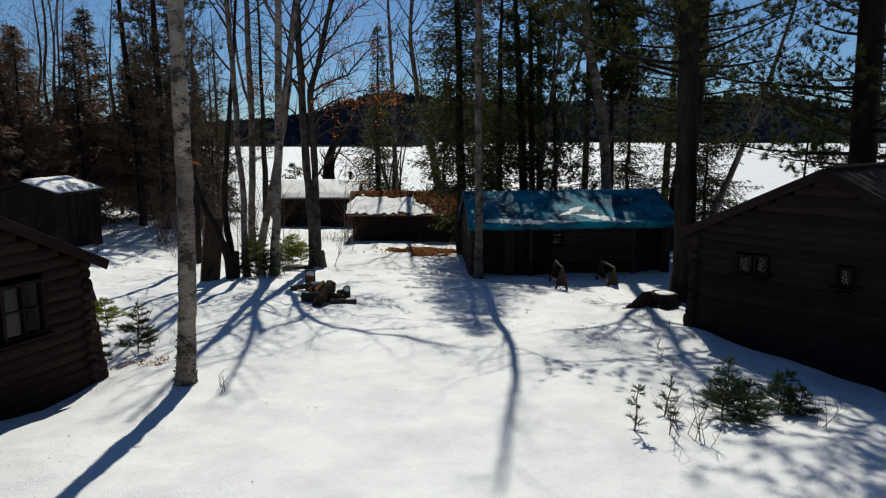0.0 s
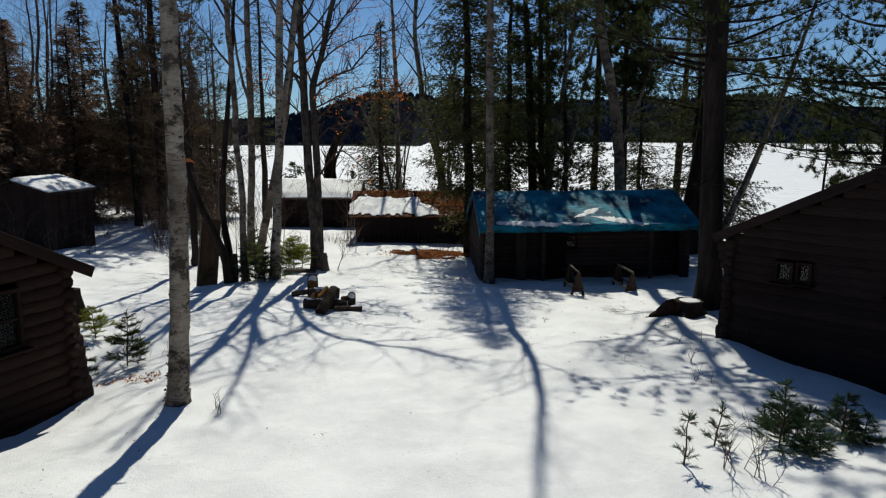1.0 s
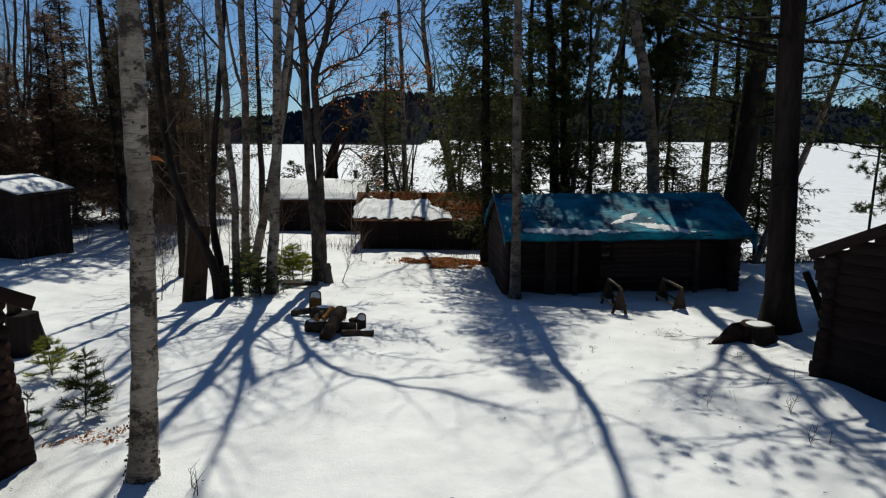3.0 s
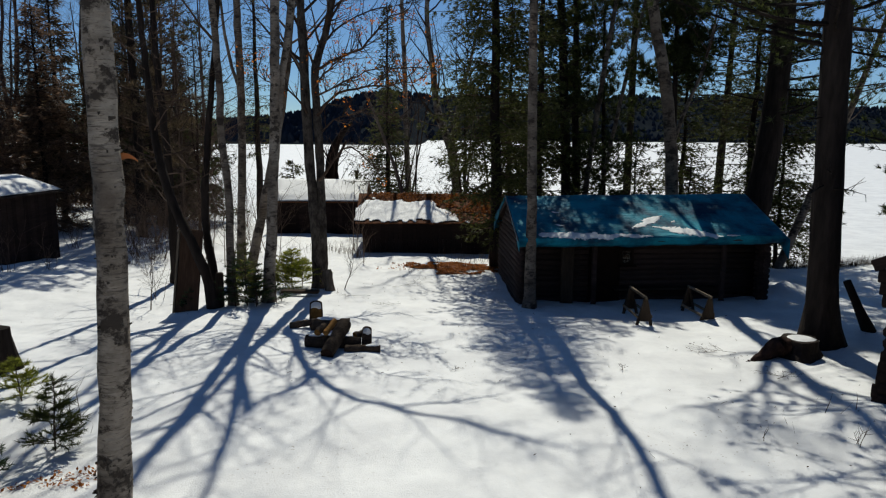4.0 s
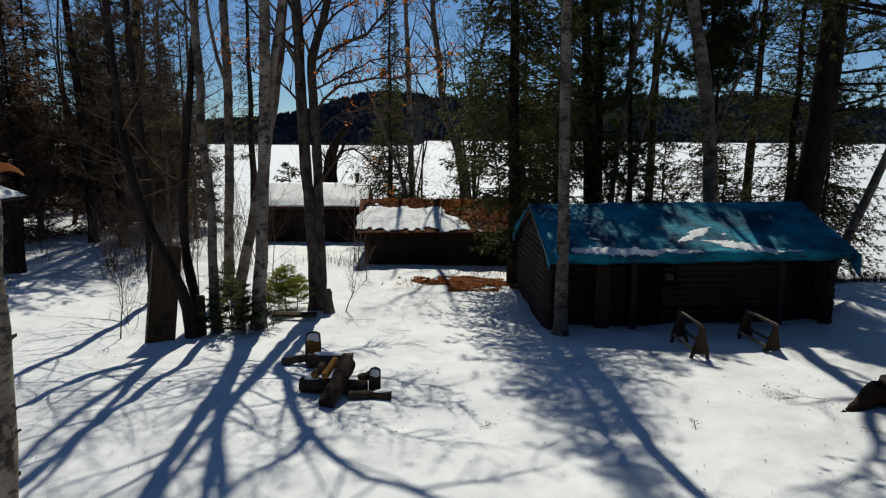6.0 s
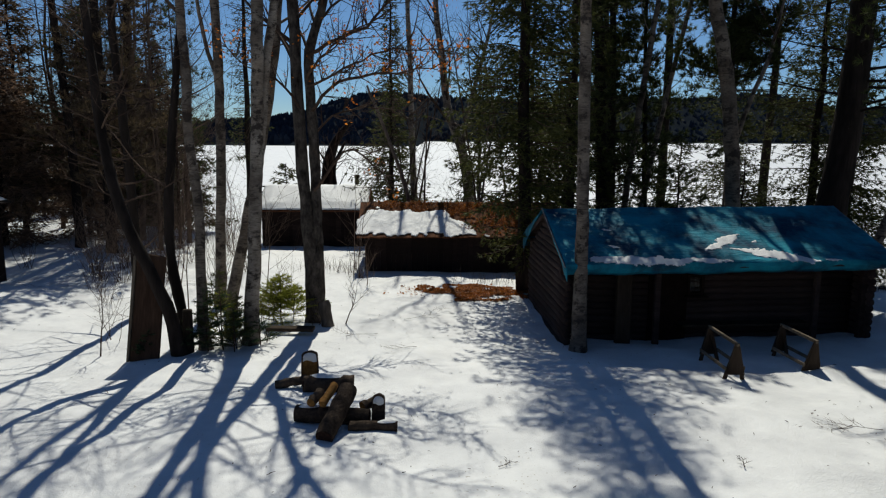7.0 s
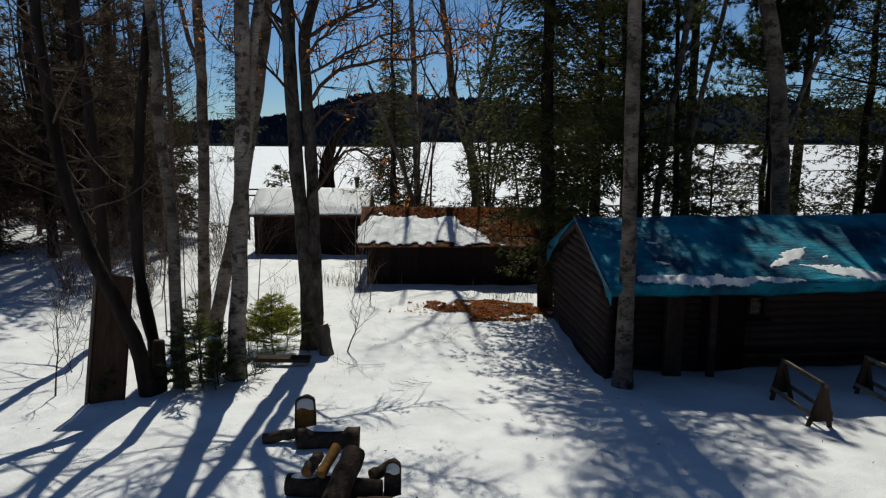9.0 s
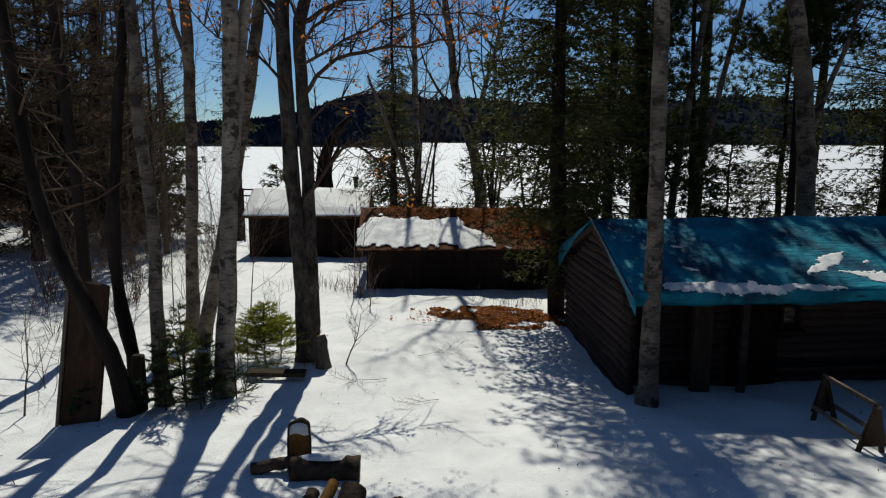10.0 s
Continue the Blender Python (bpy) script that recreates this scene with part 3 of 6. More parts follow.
def full_snow(lu, lv):
    def f(u, v):
        return min(lu - abs(u), v + 0.2, lv - v) + 0.05 * noise.noise((u * 2, v * 2, 8))
    return f


snow_sheet("snow_patch", mid_snow, -3.28, 2.2, 0.2, 2.2, slope_place(MID_W, MID_HR, MID_H, 0.25), 0.045, "broad slab of snow on the leaf-strewn shed roof", 0.035, MID_M, 3)
snow_sheet("snow_patch", full_snow(2.12, 1.76), -2.2, 2.2, 0.0, 1.8, slope_place(FAR_W, FAR_HR, FAR_H, 0.2), 0.11, "thick smooth snow blanket on the shed roof", 0.08, FAR_M, 4)
snow_sheet("snow_patch", full_snow(1.27, 1.36), -1.35, 1.35, 0.0, 1.4, slope_place(OUT_W, OUT_HR, OUT_H, 0.2), 0.14, "thick snow cap on the outhouse roof", 0.07, OUT_M, 5)


# ---- trees ----
def grow(V, Fc, p, d, length, r, rng, depth, droop=0.0, spread=0.75, kids=4, sides=4, seg=4, up=0.12):
    """A bare branch with its side branches and twigs."""
    if depth <= 0 and r < 0.02:
        seg = 2
    pts, rad, q, dd = [p], [r], Vector(p), Vector(d).normalized()
    for k in range(seg):
        dd = (dd + Vector((rng.uniform(-1, 1), rng.uniform(-1, 1), rng.uniform(-1, 1))) * 0.16 + Vector((0, 0, up - droop * k / seg))).normalized()
        q = q + dd * (length / seg)
        pts.append(q.copy())
        rad.append(r * (1 - 0.8 * (k + 1) / seg))
    add_tube(V, Fc, pts, rad, max(3, sides), cap=False)
    if depth <= 0:
        return
    for k in range(kids):
        s = 0.25 + 0.75 * (k + rng.random()) / kids
        i = min(seg - 1, int(s * seg))
        f = s * seg - i
        a = pts[i].lerp(pts[i + 1], min(1, f)) if isinstance(pts[i], Vector) else Vector(pts[i]).lerp(pts[i + 1], min(1, f))
        along = (Vector(pts[i + 1]) - Vector(pts[i])).normalized()
        side = Vector((rng.uniform(-1, 1), rng.uniform(-1, 1), rng.uniform(-0.5, 0.8)))
        side = (side - along * side.dot(along)).normalized()
        grow(V, Fc, a, along * (1 - spread * 0.55) + side * spread, length * rng.uniform(0.35, 0.6), max(0.004, r * 0.5 * (1 - 0.5 * s)), rng, depth - 1, droop, spread, max(2, kids - 1), sides - 1, 3, up)


def bare_crown(stem, rad, rng, n, start, length, depth=2, lift=0.7, kids=4, stout=0.24):
    """Limbs all the way up a stem from the fraction start on."""
    V, Fc = [], []
    m = len(stem)
    for k in range(n):
        s = start + (0.98 - start) * (k + rng.random()) / n
        i = min(m - 2, int(s * (m - 1)))
        p = Vector(stem[i]).lerp(Vector(stem[i + 1]), s * (m - 1) - i)
        th = rng.uniform(0, 2 * math.pi)
        d = Vector((math.cos(th), math.sin(th), lift + rng.uniform(-0.2, 0.4)))
        ln = length * (1.15 - 0.75 * (s - start) / (1 - start)) * rng.uniform(0.7, 1.25)
        grow(V, Fc, p, d, ln, max(0.007, rad[i] * stout), rng, depth, kids=kids)
    return V, Fc


def deciduous(name, label, stems, seed, bark, twig, limbs=14, start=0.4, length=2.2, sides=10, group="", depth=2, lift=0.7, wob=0.075, kids=4, stout=0.24):
    """stems: lists of (x, y, z, radius) in the world, from the ground up. Returns the tree."""
    rng = random.Random(seed)
    x0, y0, z0, _ = stems[0][0]
    t = thing(name, pose(x0, y0, z0), label, "tree", group)
    TV, TF, CV, CF = [], [], [], []
    for s in stems:
        pts = [Vector((a - x0, b - y0, c - z0)) for a, b, c, _ in s]
        P, R = smooth_path(pts, [q[3] for q in s], 0.3)
        if abs(s[0][2] - z0) < 0.3:      # root flare and a foot below the snow
            P.insert(0, P[0] - Vector((0, 0, 0.35)))
            R.insert(0, R[0] * 1.25)
            R[1] *= 1.18
        P = [p + Vector((rng.uniform(-1, 1), rng.uniform(-1, 1), 0)) * 0.012 for p in P]
        add_tube(TV, TF, P, R, sides, rng, wob)
        if limbs:
            v, f = bare_crown(P, R, rng, limbs, start, length, depth, lift, kids, stout)
            o = len(CV)
            CV += v
            CF += [tuple(i + o for i in q) for q in f]
    piece("trunk", TV, TF, bark, t, smooth=True)
    if CV:
        tagged(piece("crown", CV, CF, twig, t, "bare branches and twigs"), kind="stuff")
    return t


def extend(stem, top, r_top):
    """Carries a stem on, past its last point, to the height top."""
    (xa, ya, za, _), (xb, yb, zb, rb) = stem[-2:]
    k = (top - zb) / max(0.5, zb - za)
    return stem + [(xb + (xb - xa) * k * 0.5, yb + (yb - ya) * k * 0.5 + 0.2, zb + (top - zb) * 0.5, (rb + r_top) / 2), (xb + (xb - xa) * k * 0.8, yb + 0.3, top, r_top)]


def needle_fan(V, Fc, p, d, n, ln, w, rng, spread=0.8):
    """n thin triangular needle sprays out of p about the direction d."""
    for _ in range(n):
        e = (d + Vector((rng.uniform(-1, 1), rng.uniform(-1, 1), rng.uniform(-1, 1))) * spread).normalized()
        s = e.cross(Vector((rng.uniform(-1, 1), rng.uniform(-1, 1), rng.uniform(-1, 1)))).normalized() * w
        k, l = len(V), ln * rng.uniform(0.7, 1.2)
        V += [p - s, p + s, p + e * l]
        Fc.append((k, k + 1, k + 2))


def spruce(name, label, m, h, r, seed, base=0.08, mat=SPRUCE, dens=1.0, trunk_r=None, gap=0.36, sag=0.35, needle=0.17, width=0.016, dead=0.0, fan=5, group="", low=1.0):
    """A spruce or fir: whorls of drooping boughs, each with side sprays of needles."""
    rng = random.Random(seed)
    t = thing(name, m, label, "tree", group)
    tr = trunk_r or h * 0.011
    TV, TF, BV, BF, NV, NF = [], [], [], [], [], []
    P = [Vector((0.03 * math.sin(k * 1.7 + seed), 0.03 * math.cos(k * 2.1), -0.4 + (h + 0.4) * k / 14)) for k in range(15)]
    add_tube(TV, TF, P, [tr * (1.15 - k / 14) + 0.008 for k in range(15)], 8, rng, 0.05)
    z = h * base
    while z < h * 0.985:
        f = z / h
        th = rng.uniform(0, 2 * math.pi)
        L = max(0.12, r * (1 - f) ** 0.75 * rng.uniform(0.45, 1.2) * (0.75 if f < base + 0.08 else 1.0) * min(1.0, low + 1.5 * f))
        out = Vector((math.cos(th), math.sin(th), 0))
        n = max(2, int(L / 0.2))
        tilt, bow = rng.uniform(-0.1, 0.3), sag * rng.uniform(0.6, 1.5)
        pts = []
        for k in range(n + 1):
            s = k / n
            pts.append(Vector((0, 0, z)) + out * (L * s) + Vector((rng.uniform(-1, 1), rng.uniform(-1, 1), rng.uniform(-1, 1))) * 0.03 * s + Vector((0, 0, L * (tilt * s - bow * s * s + 0.22 * s ** 4) * (1.15 - 0.8 * f) + 0.3 * L * f * s)))
        add_tube(BV, BF, pts[::2] + ([pts[-1]] if n % 2 else []), [0.02 * (1 - 0.8 * i / max(1, n // 2 + 1)) for i in range(len(pts[::2]) + n % 2)], 3, cap=False)
        side = Vector((-out.y, out.x, 0))
        live = rng.random() > dead
        for k in range(1, n + 1):
            if not live and rng.random() < 0.6:
                continue
            s = k / n
            l2 = (0.14 + 0.38 * L * (1 - s) * min(1, s * 3)) * rng.uniform(0.6, 1.3)
            for sg in (-1, 1):
                if rng.random() > dens:
                    continue
                d = (side * sg + out * rng.uniform(0.3, 0.9) + Vector((0, 0, rng.uniform(-0.8, 0.05)))).normalized()
                m2 = max(1, int(l2 / (0.11 if fan > 2 else 0.14)))
                for q in range(m2):
                    needle_fan(NV, NF, pts[k] + d * (l2 * (q + 0.5) / m2) - Vector((0, 0, 0.05 * q)), d, fan, needle, width, rng, 0.6)
        needle_fan(NV, NF, pts[-1], out, 3, needle, width, rng, 0.6)
        z += gap * rng.uniform(0.1, 0.3) * (1 - 0.45 * f)
    piece("trunk", TV, TF, PINEBARK, t, smooth=True)
    tagged(piece("bough", BV, BF, TWIG, t, "thin drooping boughs"), kind="stuff")
    tagged(piece("crown", NV, NF, mat, t, "dense needle sprays"), kind="stuff")
    return t


def pine(name, label, stem, seed, first=0.35, reach=3.0, n=42, mat=PINE, bark=PINEBARK, tuft=0.18, tufts=15, group="", lift=0.15, dead=8, sides=12, face=None):
    """A white pine: a thick stem, long level boughs, and soft tufts of needles on the ends of the twigs."""
    rng = random.Random(seed)
    x0, y0, z0, _ = stem[0]
    t = thing(name, pose(x0, y0, z0), label, "tree", group)
    pts = [Vector((a - x0, b - y0, c - z0)) for a, b, c, _ in stem]
    P, R = smooth_path(pts, [q[3] for q in stem], 0.4)
    P.insert(0, P[0] - Vector((0, 0, 0.4)))
    R.insert(0, R[0] * 1.45)
    R[1] *= 1.3
    if len(R) > 2:
        R[2] *= 1.1
    TV, TF, BV, BF, NV, NF = [], [], [], [], [], []
    add_tube(TV, TF, P, R, sides, rng, 0.05)
    m = len(P)
    for k in range(n + dead):
        live = k < n
        s = first + (0.97 - first) * (k + rng.random()) / n if live else first * rng.uniform(0.45, 1.0)
        i = min(m - 2, int(s * (m - 1)))
        p = P[i].lerp(P[i + 1], s * (m - 1) - i)
        th = rng.uniform(0, 2 * math.pi) if face is None or rng.random() < 0.25 else radians(face) + rng.uniform(-0.7, 0.7)
        out = Vector((math.cos(th), math.sin(th), lift * rng.uniform(-0.5, 1.5)))
        L = reach * (1.1 - 0.7 * max(0, s - first) / (1 - first)) * rng.uniform(0.6, 1.2) * (1 if live else 0.3)
        seg = 7
        bp, q, d = [p], p.copy(), out.normalized()
        for j in range(seg):
            d = (d + Vector((rng.uniform(-1, 1), rng.uniform(-1, 1), rng.uniform(-0.9, 0.9))) * 0.13 + Vector((0, 0, 0.05 if live else -0.03))).normalized()
            q = q + d * (L / seg)
            bp.append(q.copy())
        r0 = max(0.012, min(R[i] * 0.2, 0.012 + 0.008 * L))
        add_tube(BV, BF, bp, [r0 * (1 - 0.85 * j / seg) for j in range(seg + 1)], 4, cap=False)
        for j in range(2, seg + 1):
            for c in range(2 if live else 1):
                a = bp[j].lerp(bp[j - 1], rng.random())
                al = (bp[j] - bp[j - 1]).normalized()
                sd2 = Vector((rng.uniform(-1, 1), rng.uniform(-1, 1), rng.uniform(-0.2, 0.6)))
                e = (al * 0.7 + (sd2 - al * sd2.dot(al)).normalized() * 0.8).normalized()
                l2 = L * rng.uniform(0.14, 0.3)
                tw = [a, a + e * l2 * 0.5 + Vector((0, 0, 0.03)), a + e * l2 + Vector((0, 0, 0.1 * l2))]
                add_tube(BV, BF, tw, [0.008, 0.006, 0.004], 3, cap=False)
                if live:
                    for u in (0.45, 0.7, 0.95):
                        needle_fan(NV, NF, tw[0].lerp(tw[2], u) + Vector((rng.uniform(-1, 1), rng.uniform(-1, 1), rng.uniform(-0.5, 1))) * 0.09, (e + Vector((0, 0, 0.5))).normalized(), tufts, tuft, 0.0115, rng, 0.9)
        if live:
            needle_fan(NV, NF, bp[-1], d, tufts + 4, tuft, 0.0115, rng, 0.9)
    piece("trunk", TV, TF, bark, t, smooth=True)
    tagged(piece("bough", BV, BF, PINEBARK, t, "long level boughs"), kind="stuff")
    tagged(piece("crown", NV, NF, mat, t, "soft tufts of long needles"), kind="stuff")
    return t


def on(x, y):
    return gz(x, y)


# the birches of the yard
B1 = deciduous("birch_tree", "white birch with black scars standing alone in the snow",
          [extend([(-3.86, 10.3, -0.61, 0.165), (-3.79, 10.33, 0.4, 0.135), (-3.72, 10.37, 2.0, 0.125), (-3.71, 10.4, 3.5, 0.118), (-3.72, 10.44, 5.0, 0.11), (-3.76, 10.47, 6.5, 0.1)], 15, 0.03)], 1, BIRCH, PALETWIG, 16, 0.5, 1.7, 16, stout=0.4)
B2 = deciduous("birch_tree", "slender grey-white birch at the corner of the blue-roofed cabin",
          [[(1.47, 20.2, -0.95, 0.155), (1.47, 20.25, 0.5, 0.125), (1.46, 20.29, 2.0, 0.115), (1.43, 20.32, 3.5, 0.105), (1.4, 20.35, 5.0, 0.1), (1.39, 20.38, 6.3, 0.095), (1.42, 20.4, 8.8, 0.08), (1.27, 20.4, 11.2, 0.07), (0.95, 20.4, 13.6, 0.055), (0.53, 20.4, 16.4, 0.025)]], 2, SHADEDBIRCH, PALETWIG, 18, 0.5, 2.0, 12)
B3 = deciduous("birch_tree", "white birch with two stems in the clump beside the board",
          [extend([(-4.78, 20.53, -0.95, 0.165), (-4.67, 20.51, 0.5, 0.125), (-4.57, 20.49, 2.0, 0.115), (-4.48, 20.47, 3.5, 0.11), (-4.42, 20.45, 5.0, 0.105), (-4.37, 20.43, 6.5, 0.1)], 14, 0.03),
           extend([(-4.6, 20.6, 1.7, 0.085), (-4.37, 20.62, 3.88, 0.08), (-4.14, 20.62, 5.4, 0.075)], 13, 0.03)], 3, BIRCH, PALETWIG, 14, 0.5, 2.2, 12, stout=0.45, lift=1.0)
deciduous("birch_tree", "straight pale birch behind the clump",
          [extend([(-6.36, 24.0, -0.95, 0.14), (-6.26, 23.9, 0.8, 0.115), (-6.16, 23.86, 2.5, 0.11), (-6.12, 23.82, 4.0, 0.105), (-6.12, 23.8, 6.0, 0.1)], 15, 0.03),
           [(-6.14, 23.85, 4.2, 0.05), (-6.4, 23.8, 5.2, 0.045), (-6.55, 23.8, 6.4, 0.035), (-6.7, 23.8, 9, 0.015)]], 4, SHADEDBIRCH, PALETWIG, 14, 0.45, 2.3, 10, stout=0.45, lift=1.0)
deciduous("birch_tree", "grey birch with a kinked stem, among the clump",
          [extend([(-5.5, 20.09, -0.98, 0.12), (-5.52, 20.09, 0.5, 0.092), (-5.48, 20.09, 1.6, 0.085), (-5.6, 20.1, 2.9, 0.085), (-5.6, 20.1, 4.2, 0.08), (-5.66, 20.1, 5.5, 0.075)], 13, 0.03)], 5, SHADEDBIRCH, TWIG, 14, 0.42, 2.2, 10, stout=0.45, lift=1.0)
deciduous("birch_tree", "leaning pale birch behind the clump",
          [[(-6.01, 23.54, -0.95, 0.15), (-5.66, 23.53, 0.5, 0.125), (-5.32, 23.53, 2.0, 0.115), (-5.0, 23.52, 3.5, 0.11), (-4.76, 23.52, 5.0, 0.105), (-4.6, 23.5, 6.5, 0.1), (-4.18, 23.5, 8.9, 0.1), (-3.84, 23.5, 10.4, 0.095), (-3.55, 23.5, 11.4, 0.085)]], 6, SHADEDBIRCH, PALETWIG, 11, 0.5, 1.6, 10, stout=0.35)
deciduous("tree", "dark crooked hardwood with rough black bark in the clump",
          [extend([(-5.93, 20.25, -0.98, 0.14), (-5.95, 20.25, -0.2, 0.1), (-6.08, 20.22, 0.8, 0.092), (-6.06, 20.2, 1.8, 0.085), (-5.98, 20.2, 2.6, 0.075)], 9, 0.02)], 7, PINEBARK, TWIG, 24, 0.3, 1.5, 10, lift=0.15, wob=0.17)
deciduous("tree", "dark leaning hardwood beside the upright board",
          [extend([(-5.82, 19.75, -0.96, 0.16), (-5.9, 19.65, -0.28, 0.12), (-6.1, 19.55, 0.4, 0.105), (-6.36, 19.56, 1.05, 0.1), (-6.68, 19.65, 1.8, 0.092), (-6.96, 19.8, 2.9, 0.08), (-7.06, 19.8, 4.25, 0.07)], 10, 0.02)], 8, PINEBARK, TWIG, 30, 0.25, 1.7, 10, lift=0.1, wob=0.17)
deciduous("tree", "thin dark hardwood behind the board",
          [extend([(-7.9, 23.0, -0.9, 0.12), (-7.9, 23.0, 2, 0.1), (-8.05, 23.0, 5, 0.085)], 10, 0.02)], 10, PINEBARK, TWIG, 26, 0.15, 1.8, 8, lift=0.1)


def bark_curls(tree, stem, n, seed, reach=0.1, mat=BIRCH, label="loose papery bark curls"):
    """Loose papery curls and torn flakes standing off a birch stem."""
    rng = random.Random(seed)
    V, Fc = [], []
    x0, y0, z0, _ = stem[0]
    for k in range(n):
        s = rng.random() * (len(stem) - 1)
        i = min(len(stem) - 2, int(s))
        p = Vector(stem[i][:3]).lerp(Vector(stem[i + 1][:3]), s - i) - Vector((x0, y0, z0))
        r = stem[i][3] + (stem[i + 1][3] - stem[i][3]) * (s - i)
        th = rng.uniform(0, 2 * math.pi)
        out, tan = Vector((math.cos(th), math.sin(th), 0)), Vector((-math.sin(th), math.cos(th), 0))
        w, h = rng.uniform(0.012, reach), rng.uniform(0.006, 0.024)
        o = len(V)
        for j in range(4):
            f = j / 3
            q = p + out * (r * 0.98 + w * 0.55 * f * f) + tan * (w * f) + Vector((0, 0, 0.25 * w * f))
            V += [q - Vector((0, 0, h * (1 - 0.4 * f))), q + Vector((0, 0, h * (1 - 0.6 * f)))]
        Fc += [(o + 2 * j, o + 2 * j + 2, o + 2 * j + 3, o + 2 * j + 1) for j in range(3)]
    tagged(piece("bark_curl", V, Fc, mat, tree, label, True), kind="stuff")


bark_curls(B1, [(-3.86, 10.3, -0.5, 0.16), (-3.79, 10.33, 0.4, 0.135), (-3.72, 10.37, 2.0, 0.125), (-3.71, 10.4, 3.5, 0.118), (-3.72, 10.44, 5.0, 0.11)], 170, 3, 0.03)
bark_curls(B1, [(-3.86, 10.3, -0.5, 0.16), (-3.79, 10.33, 0.4, 0.135), (-3.72, 10.37, 2.0, 0.125), (-3.71, 10.4, 3.5, 0.118), (-3.72, 10.44, 5.0, 0.11)], 150, 13, 0.05, GREYBARK, "small dark torn bark flakes")
bark_curls(B2, [(1.47, 20.2, -0.8, 0.15), (1.47, 20.25, 0.5, 0.125), (1.43, 20.32, 3.5, 0.105), (1.4, 20.35, 5.0, 0.1)], 50, 4, 0.04, SHADEDBIRCH)
bark_curls(B3, [(-4.78, 20.53, -0.8, 0.16), (-4.67, 20.51, 0.5, 0.125), (-4.48, 20.47, 3.5, 0.11), (-4.42, 20.45, 5.0, 0.105)], 50, 5, 0.04)
bark_curls(B1, [(-3.86, 10.3, -0.62, 0.2), (-3.85, 10.3, -0.45, 0.172), (-3.83, 10.31, -0.1, 0.155), (-3.81, 10.32, 0.2, 0.142)], 110, 6, 0.045, GREYBARK, "rough brown bark scales at the foot")
# one orange curl of inner bark, standing off the stem
V = []
for j in range(8):
    f = j / 7
    s = 0.09 + 0.17 * f
    for e in (-1, 1):
        V.append((0.145 + 0.91 * s, 0.08 + 0.42 * s - 0.03 * f * f, 3.47 + 0.02 * math.sin(f * 3) + e * 0.036 * (1 - 0.85 * f) - 0.03 * f ** 3))
curl = piece("bark_curl", V, [(2 * j, 2 * j + 2, 2 * j + 3, 2 * j + 1) for j in range(7)], CURL, B1, "orange curl of inner bark")
curl.modifiers.new("thick", "SOLIDIFY").thickness = 0.006

# the oak: two stems grown together, long limbs, a few dry leaves
OAK = deciduous("oak_tree", "grey double-stemmed oak with a few dry orange leaves",
                [extend([(-3.83, 22.25, -1.0, 0.19), (-3.88, 22.28, 0.5, 0.145), (-3.99, 22.3, 2.0, 0.13), (-4.06, 22.3, 3.5, 0.125), (-4.11, 22.3, 5.0, 0.115), (-4.14, 22.3, 6.5, 0.1)], 12, 0.03),
                 extend([(-3.76, 22.31, -0.95, 0.15), (-3.74, 22.31, 0.8, 0.12), (-3.76, 22.31, 2.0, 0.11), (-3.8, 22.31, 3.5, 0.105), (-3.82, 22.31, 4.7, 0.1), (-3.55, 22.31, 5.5, 0.085), (-3.3, 22.3, 6.6, 0.08), (-3.06, 22.3, 7.5, 0.08), (-2.7, 22.3, 8.4, 0.07), (-2.09, 22.2, 9.45, 0.055), (-1.65, 22.2, 9.8, 0.048), (-1.04, 22.1, 10.2, 0.042)], 11.6, 0.015)],
                9, OAKBARK, TWIG, 20, 0.42, 2.6, 12, stout=0.36, wob=0.12)


